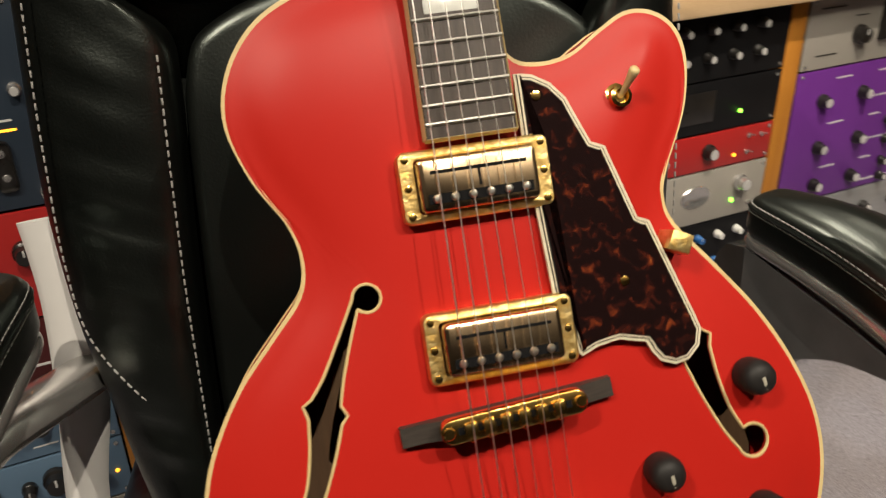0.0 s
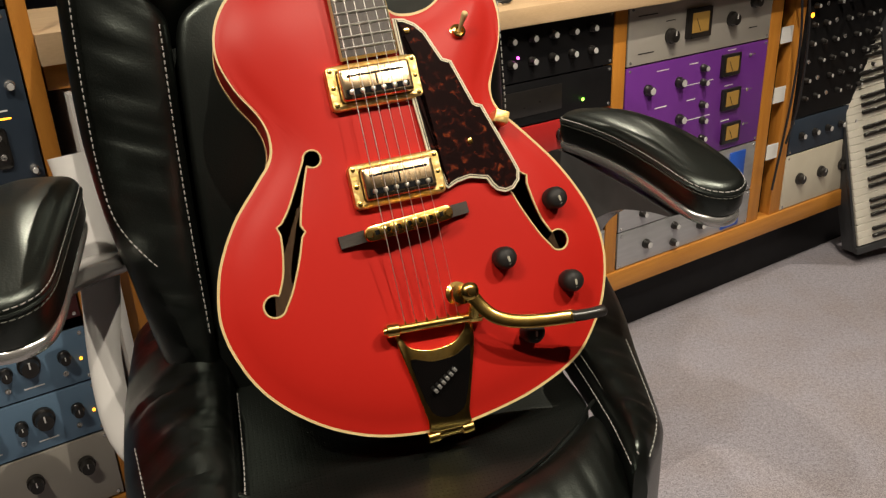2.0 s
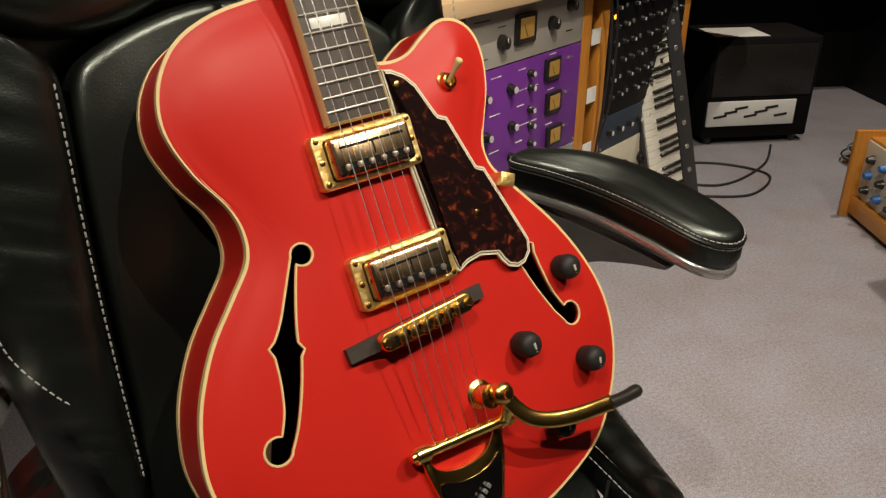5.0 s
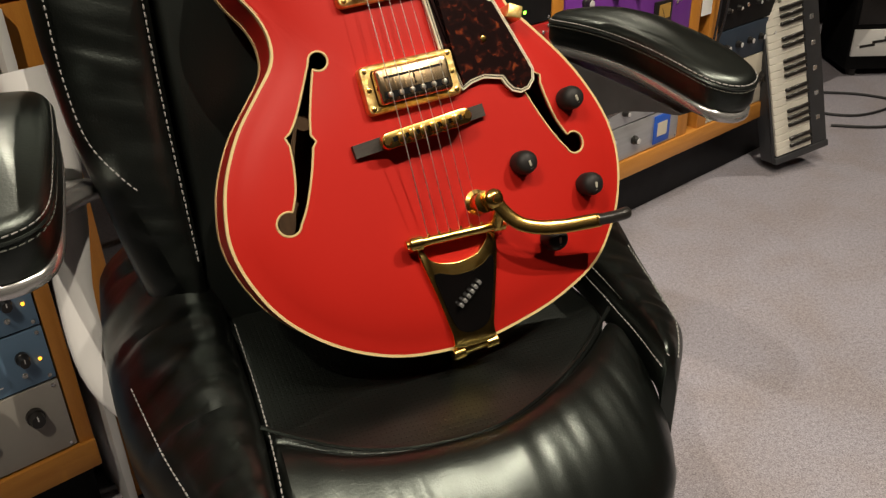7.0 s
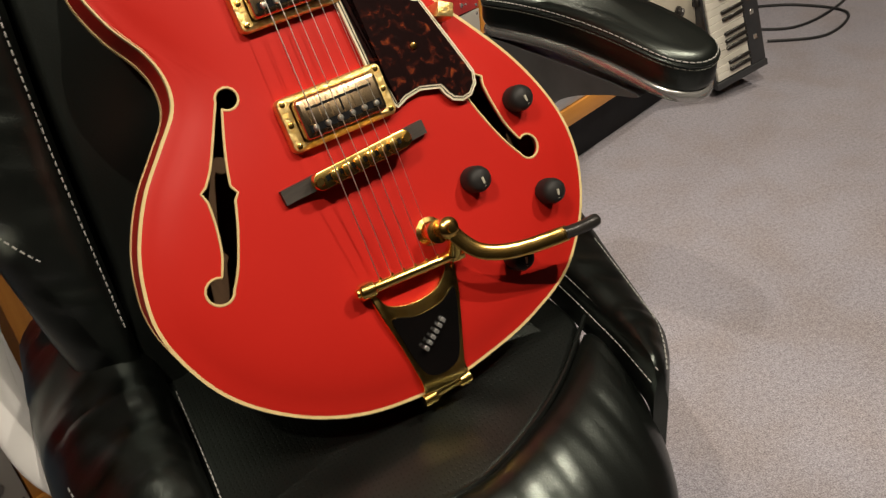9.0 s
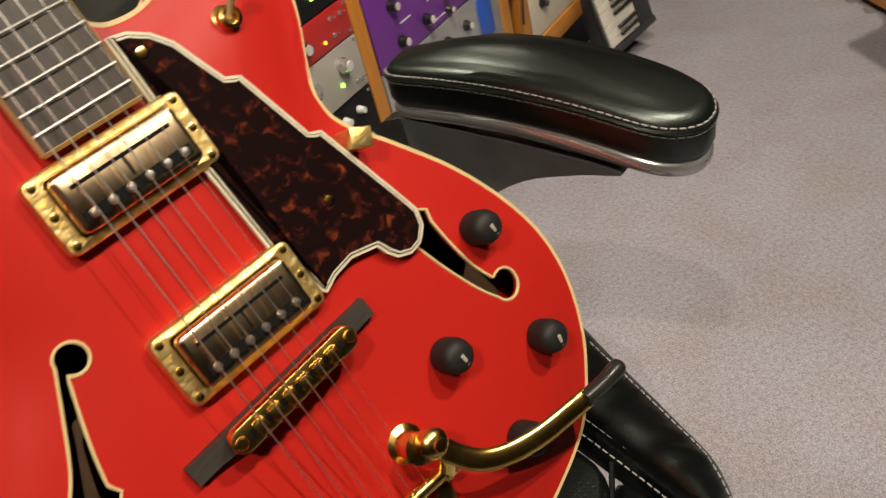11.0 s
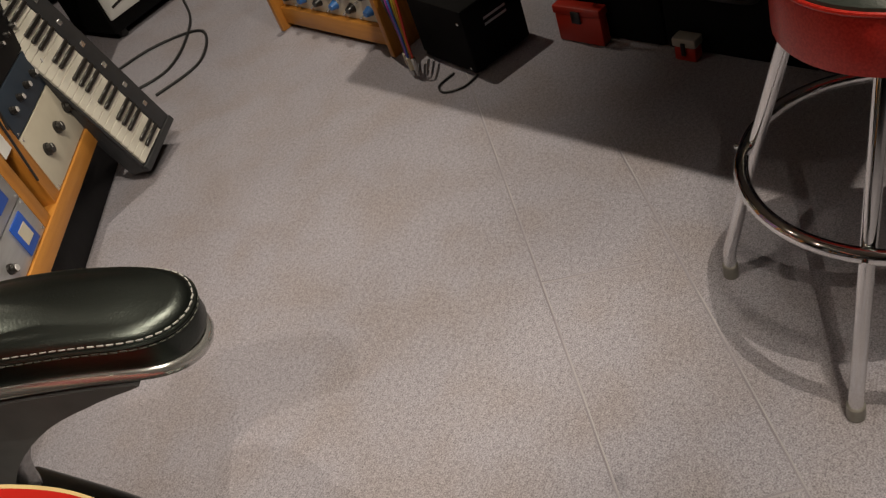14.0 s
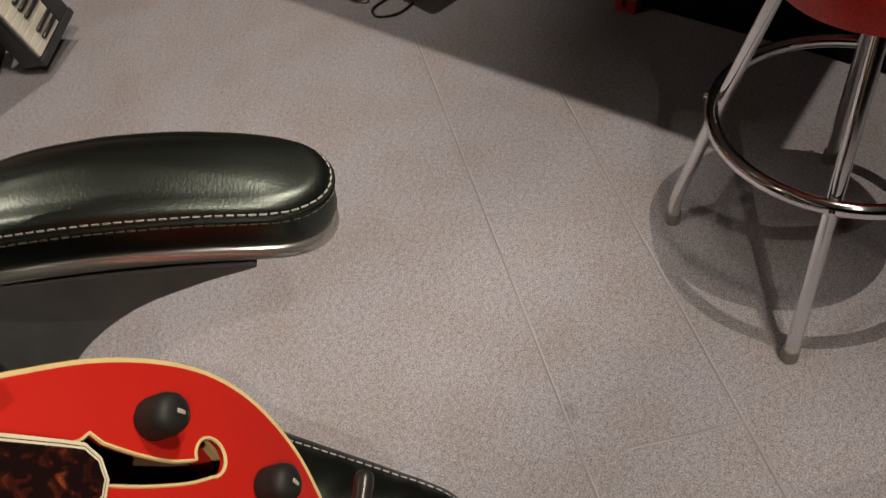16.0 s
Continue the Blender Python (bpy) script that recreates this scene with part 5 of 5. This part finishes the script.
# ---- keyboard leaning on its end ----
def build_keyboard():
    up = Vector((-0.20, 0.12, 1)).normalized()
    across = Vector((0.982, 0.19, 0))
    across = (across - up * across.dot(up)).normalized()
    out = across.cross(up).normalized()
    m = Matrix.Identity(4)
    for i, v in enumerate((across, up, out)):
        m[0][i], m[1][i], m[2][i] = v
    m.translation = Vector((1.345, 2.01, 0.035))
    k = thing("keyboard", m, "grey electronic piano keyboard standing on end against the desk", "keyboard")
    W, L = 0.205, 1.26
    part("case", prism(rounded(W, L, 0.008, 4, W / 2, L / 2), -0.065, -0.012, 0.004), GREY_CASE, k, "dark grey case")
    part("end_cheek", box(0.0, W, 0.0, 0.022, -0.012, 0.008, 0.003), GREY_CASE, k)
    part("end_cheek", box(0.0, W, L - 0.022, L, -0.012, 0.008, 0.003), GREY_CASE, k)
    part("control_panel", box(0.145, W - 0.002, 0.022, L - 0.022, -0.012, 0.004, 0.003), GREY_CASE, k, "dark control strip")
    part("front_lip", box(0.0, 0.008, 0.022, L - 0.022, -0.012, -0.002, 0.002), GREY_CASE, k)
    n = int((L - 0.05) / 0.0228)
    for i in range(n):
        y = 0.025 + i * 0.0228
        part("white_key", box(0.010, 0.142, y + 0.0006, y + 0.0222, -0.012, 0.003, 0.0012, segs=1), WHITE_KEY, k)
        if i % 7 in (0, 1, 3, 4, 5) and i < n - 1:
            part("black_key", box(0.058, 0.142, y + 0.0228 - 0.0058, y + 0.0228 + 0.0058, 0.0032, 0.0125, 0.002, segs=1), BLACK_PLASTIC, k)
    for i in range(10):
        part("button", box(0.165, 0.180, 0.10 + i * 0.08, 0.115 + i * 0.08, 0.004, 0.0065, 0.001, segs=1), SILVER, k)
    return k


build_keyboard()

# ---- bar stool ----
def build_stool():
    c = thing("bar_stool", Matrix.Translation((1.193, 0.099, 0)) @ Matrix.Rotation(radians(-3), 4, "Z") @ Matrix.Diagonal((0.915, 0.915, 1, 1)), "chrome bar stool with a red vinyl band round its seat", "stool")
    seat_z = 0.555
    part("seat", lathe([(0, seat_z), (0.160, seat_z), (0.170, seat_z + 0.006), (0.173, seat_z + 0.082), (0.169, seat_z + 0.090), (0, seat_z + 0.090)], 48), RED_VINYL, c, "sparkling red seat band")
    part("cushion", lathe([(0.168, seat_z + 0.085), (0.165, seat_z + 0.096), (0.150, seat_z + 0.106), (0.09, seat_z + 0.112), (0, seat_z + 0.113)], 48), DARK_VINYL, c, "dark green cushion top")
    part("piping", tube([(0.170 * math.cos(2 * math.pi * i / 48), 0.170 * math.sin(2 * math.pi * i / 48), seat_z + 0.090) for i in range(48)], 0.0035, True, 8), RED_VINYL, c)
    ring_z, ring_r = 0.312, 0.228
    part("foot_ring", tube([(ring_r * math.cos(2 * math.pi * i / 64), ring_r * math.sin(2 * math.pi * i / 64), ring_z) for i in range(64)], 0.0125, True, 14), CHROME, c, "chrome foot ring")
    for i in range(4):
        a = radians(90 * i + 90)
        d = Vector((math.cos(a), math.sin(a), 0))
        pts = [d * 0.140 + Vector((0, 0, seat_z + 0.005)), d * 0.204 + Vector((0, 0, 0.34)), d * 0.216 + Vector((0, 0, 0.295)), d * 0.260 + Vector((0, 0, 0.12)), d * 0.273 + Vector((0, 0, 0.07)), d * 0.276 + Vector((0, 0, 0.03))]
        leg = part("leg", tube(spline(pts, n=4), 0.0125, n=14), CHROME, c, "bent chrome leg")
        part("foot", cyl(d * 0.276, d * 0.276 + Vector((0, 0, 0.032)), 0.0155, 18), SMOKY, leg, "smoky plastic foot cap")
        part("bolt", cyl(d * 0.214 + Vector((0, 0, 0.312)), d * 0.246 + Vector((0, 0, 0.312)), 0.005, 10), CHROME, leg)


build_stool()

# ---- things on the floor along the far side ----
def build_floor_gear():
    # console with wooden cheeks: front runs from (2.27, 1.97) to (2.09, 1.41)
    m = Matrix.Translation((2.143, 2.03, 0)) @ Matrix.Rotation(math.atan2(-0.56, -0.18), 4, "Z")
    sy = thing("modular_synthesizer", m, "cream panelled synthesizer module in an orange wooden case on the carpet", "synthesizer")
    part("case", box(0.0, 0.56, 0.03, 0.30, 0.02, 0.30, 0.004), PINE_RAIL, sy, "orange wooden case")
    part("cheek", box(-0.02, 0.0, -0.02, 0.31, 0.0, 0.32, 0.003), PINE, sy)
    part("cheek", box(0.56, 0.58, -0.02, 0.31, 0.0, 0.32, 0.003), PINE, sy)
    part("panel", box(0.005, 0.555, 0.022, 0.029, 0.085, 0.29, 0.001), CREAM_PANEL, sy, "cream front panel")
    part("front_board", box(0.0, 0.56, 0.005, 0.029, 0.02, 0.083, 0.002), PINE_RAIL, sy)
    blue = bpy.data.materials["blue_knob_cap"]
    for i in range(6):
        for j in range(3):
            kk = part("knob", lathe([(0, 0), (0.017, 0), (0.013, 0.012), (0.010, 0.022), (0, 0.022)], 16), blue if (i + j) % 2 else BLACK_PLASTIC, sy, m=Matrix.Translation((0.06 + 0.085 * i, 0.021, 0.125 + 0.055 * j)) @ Matrix.Rotation(radians(90), 4, "X"))
        for z in (0.10, 0.15):
            part("switch", cyl((0.10 + 0.085 * i, 0.021, z), (0.10 + 0.085 * i, 0.010, z), 0.004, 8), SILVER, sy)
    # black monitor box
    m = Matrix.Translation((1.86, 1.05, 0)) @ Matrix.Rotation(radians(10), 4, "Z")
    bx = thing("loudspeaker_box", Matrix.Translation((1.849, 1.159, 0)) @ Matrix.Rotation(math.atan2(0.227, 0.109), 4, "Z"), "small black speaker box standing on the carpet", "loudspeaker")
    part("cabinet", box(0.0, 0.25, -0.21, 0.0, 0.004, 0.20, 0.010), BLACK_FELT, bx)
    for x, z in ((0.02, 0.02), (0.02, 0.16), (0.23, 0.02)):
        part("screw", cyl((x, 0.0, z), (x, 0.003, z), 0.004, 8), SILVER, bx)
    for i in range(2):
        part("legend", box(-0.0012, -0.0002, -0.15, -0.07, 0.12 + 0.018 * i, 0.127 + 0.018 * i), SILVER_PANEL, bx)
    part("handle", box(0.09, 0.16, -0.135, -0.075, 0.2005, 0.215, 0.004), BLACK_PLASTIC, bx)
    for x in (0.03, 0.21):
        for y in (-0.18, -0.03):
            part("foot", cyl((x, y, 0.0), (x, y, 0.0045), 0.010, 10), BLACK_PLASTIC, bx)
    # plug bundle
    cols = [(0.6, 0.05, 0.03), (0.65, 0.30, 0.03), (0.6, 0.50, 0.05), (0.03, 0.10, 0.4), (0.25, 0.03, 0.30), (0.02, 0.02, 0.02)]
    for i, col in enumerate(cols):
        x, y = 1.855 + 0.012 * (i % 3), 1.355 + 0.014 * (i // 3) + 0.012 * (i % 3)
        cb = thing("patch_cable", Matrix.Translation((x, y, 0)), "coloured patch cable with a silver plug hanging to the carpet", "cable", "patch cables by the speaker")
        part("lead", tube(spline([(0.10, 0.03 + 0.01 * i, 0.235), (0.055, 0.02 + 0.006 * i, 0.255 - 0.008 * i), (0.018, 0.004 * i, 0.20), (0.004, 0, 0.12), (0, 0, 0.058)], n=5), 0.0034, n=8), material("cable_colour", col, 0.5), cb)
        plug = part("plug", cyl((0, 0, 0.022), (0, 0, 0.062), 0.0075, 12), PLY_WHITE if i % 2 else SILVER, cb)
        part("tip", cyl((0, 0, 0.0), (0, 0, 0.022), 0.006, 10), SILVER, plug)
    lead = thing("cable", Matrix.Translation((1.80, 1.21, 0.004)), "thin black cable looped on the carpet", "cable", "loose cables")
    part("lead", tube(spline([(0.06, 0.03, 0.0), (0.0, 0.05, 0), (-0.03, 0.02, 0), (-0.005, -0.03, 0), (0.05, -0.05, 0)], n=6), 0.0032, n=8), CABLE, lead)
    # dark cases with red ones between, along the line from (2.06, 0.99) to (1.74, 0.28)
    def row(f, z=0):
        return Matrix.Translation((2.05 - 0.225 * f, 1.00 - 0.72 * f, z)) @ Matrix.Rotation(math.atan2(-0.72, -0.225), 4, "Z")
    for f, w, h in ((0.02, 0.33, 0.40), (0.46, 0.40, 0.44), (0.98, 0.42, 0.42), (1.55, 0.45, 0.45)):
        cs = thing("equipment_case", row(f), "black equipment case on the floor", "case", "cases along the wall")
        part("shell", box(0.0, w, 0.02, 0.40, 0.0, h, 0.012), BLACK_FELT, cs)
        part("lid_rim", box(0.003, w - 0.003, 0.014, 0.40, h * 0.6, h * 0.66, 0.003), BLACK_PLASTIC, cs)
        part("handle", tube(spline([(w * 0.35, 0.018, h * 0.4), (w * 0.38, -0.004, h * 0.4), (w * 0.62, -0.004, h * 0.4), (w * 0.65, 0.018, h * 0.4)], n=4), 0.006, n=8), BLACK_PLASTIC, cs)
    for f, w, h in ((0.02, 0.15, 0.085), (0.50, 0.06, 0.04)):
        cs = thing("tool_box", row(f, 0.0) @ Matrix.Translation((0.02, -0.022, 0.0)), "small red plastic box among the cases", "box", "cases along the wall")
        part("body", box(0.0, w, 0.0, 0.034, 0.0, h, 0.006), ORANGE_RED, cs)
        part("lid", box(-0.003, w + 0.003, -0.003, 0.036, h, h + 0.025, 0.005), ORANGE_RED if w > 0.1 else GREY_PANEL, cs)
        part("latch", box(w * 0.4, w * 0.6, -0.008, -0.003, h - 0.02, h + 0.015, 0.002), BLACK_PLASTIC, cs)
    # amplifier in the corner
    am = thing("guitar_amplifier", Matrix.Translation((2.10, 2.85, 0)) @ Matrix.Rotation(radians(-10), 4, "Z"), "black guitar amplifier with a white control panel", "amplifier")
    part("cabinet", box(0, 0.50, 0, 0.30, 0.03, 0.47, 0.012), BLACK_FELT, am)
    part("panel", box(0.01, 0.42, -0.012, 0.0, 0.09, 0.20, 0.004), PAPER, am, "white panel with dark lettering")
    for i in range(7):
        part("legend", moved(box(-0.03, 0.03, -0.002, 0.0, -0.005, 0.005), Matrix.Translation((0.07 + 0.047 * i, -0.0122, 0.135 + 0.018 * (i % 3))) @ Matrix.Rotation(radians(-8), 4, "Y")), BLACK_PLASTIC, am)
    part("grille", box(0.02, 0.48, -0.006, 0.0, 0.22, 0.44, 0.003), BLACK_PLASTIC, am)
    for x in (0.05, 0.45):
        for y in (0.04, 0.26):
            part("foot", cyl((x, y, 0), (x, y, 0.032), 0.02, 12), BLACK_PLASTIC, am)
    sheet = thing("paper_sheet", Matrix.Translation((2.10, 2.85, 0.4705)) @ Matrix.Rotation(radians(-10), 4, "Z"), "white sheet of paper on the amplifier", "paper")
    part("sheet", box(0.02, 0.26, 0.02, 0.20, 0.0, 0.002), PAPER, sheet)
    sh = thing("shelf_unit", Matrix.Translation((2.05, 3.35, 0)) @ Matrix.Rotation(radians(-12), 4, "Z"), "dark shelf with red equipment on it", "shelf")
    part("shelf_board", box(-0.2, 1.4, 0, 0.4, 0.55, 0.59, 0.004), BLACK_METAL, sh)
    part("side", box(-0.2, -0.16, 0, 0.4, 0, 1.6), BLACK_METAL, sh)
    part("side", box(1.36, 1.4, 0, 0.4, 0, 1.6), BLACK_METAL, sh)
    part("back_board", box(-0.2, 1.4, 0.4, 0.42, 0, 1.6), BLACK_METAL, sh)
    rd = thing("red_keyboard", Matrix.Translation((2.15, 3.30, 0.595)) @ Matrix.Rotation(radians(-12), 4, "Z"), "red keyboard instrument lying on the shelf", "keyboard")
    part("case", box(0, 1.0, 0, 0.30, 0, 0.10, 0.01), ORANGE_RED, rd)
    for i in range(4):
        part("knob", cyl((0.5 + 0.12 * i, 0.0, 0.05), (0.5 + 0.12 * i, -0.02, 0.05), 0.018, 12), RED_PANEL, rd)
    # cable runs on the carpet by the desk foot
    for pts, r in (([(1.75, 2.35, 0.006), (1.95, 2.30, 0.006), (2.15, 2.45, 0.006), (2.05, 2.62, 0.006), (1.85, 2.70, 0.006)], 0.005),
                   ([(1.70, 2.55, 0.006), (1.9, 2.42, 0.006), (2.2, 2.55, 0.006), (2.4, 2.75, 0.006)], 0.005),
                   ([(-0.50, 1.22, 0.26), (-0.46, 1.14, 0.12), (-0.42, 1.07, 0.02), (-0.48, 1.00, 0.008), (-0.58, 0.96, 0.008), (-0.72, 0.95, 0.008)], 0.0061),
                   ([(-0.40, 1.00, 0.006), (-0.50, 0.93, 0.006), (-0.58, 0.98, 0.006), (-0.52, 1.05, 0.006), (-0.44, 0.99, 0.006), (-0.50, 0.90, 0.006), (-0.66, 0.88, 0.006)], 0.0045)):
        cb = thing("cable", Matrix(), "dark cable lying on the carpet", "cable", "loose cables")
        part("lead", tube(spline(pts, n=8), r, n=8), CABLE if r < 0.006 else GREY_CABLE, cb)
    tg = thing("cable_heap", Matrix.Translation((2.65, 2.45, 0)), "heap of mixed cables with bright plugs", "cable")
    for i in range(10):
        rr = random.uniform(0.06, 0.14)
        ph = random.uniform(0, 6)
        part("lead", tube([(rr * math.cos(ph + j * 0.3) + random.uniform(-.003, .003), rr * 0.8 * math.sin(ph + j * 0.3), 0.008 + 0.006 * i + 0.004 * math.sin(j)) for j in range(18)], 0.004, n=6), CABLE if i % 3 else (SILVER if i % 2 else PINE), tg)


build_floor_gear()
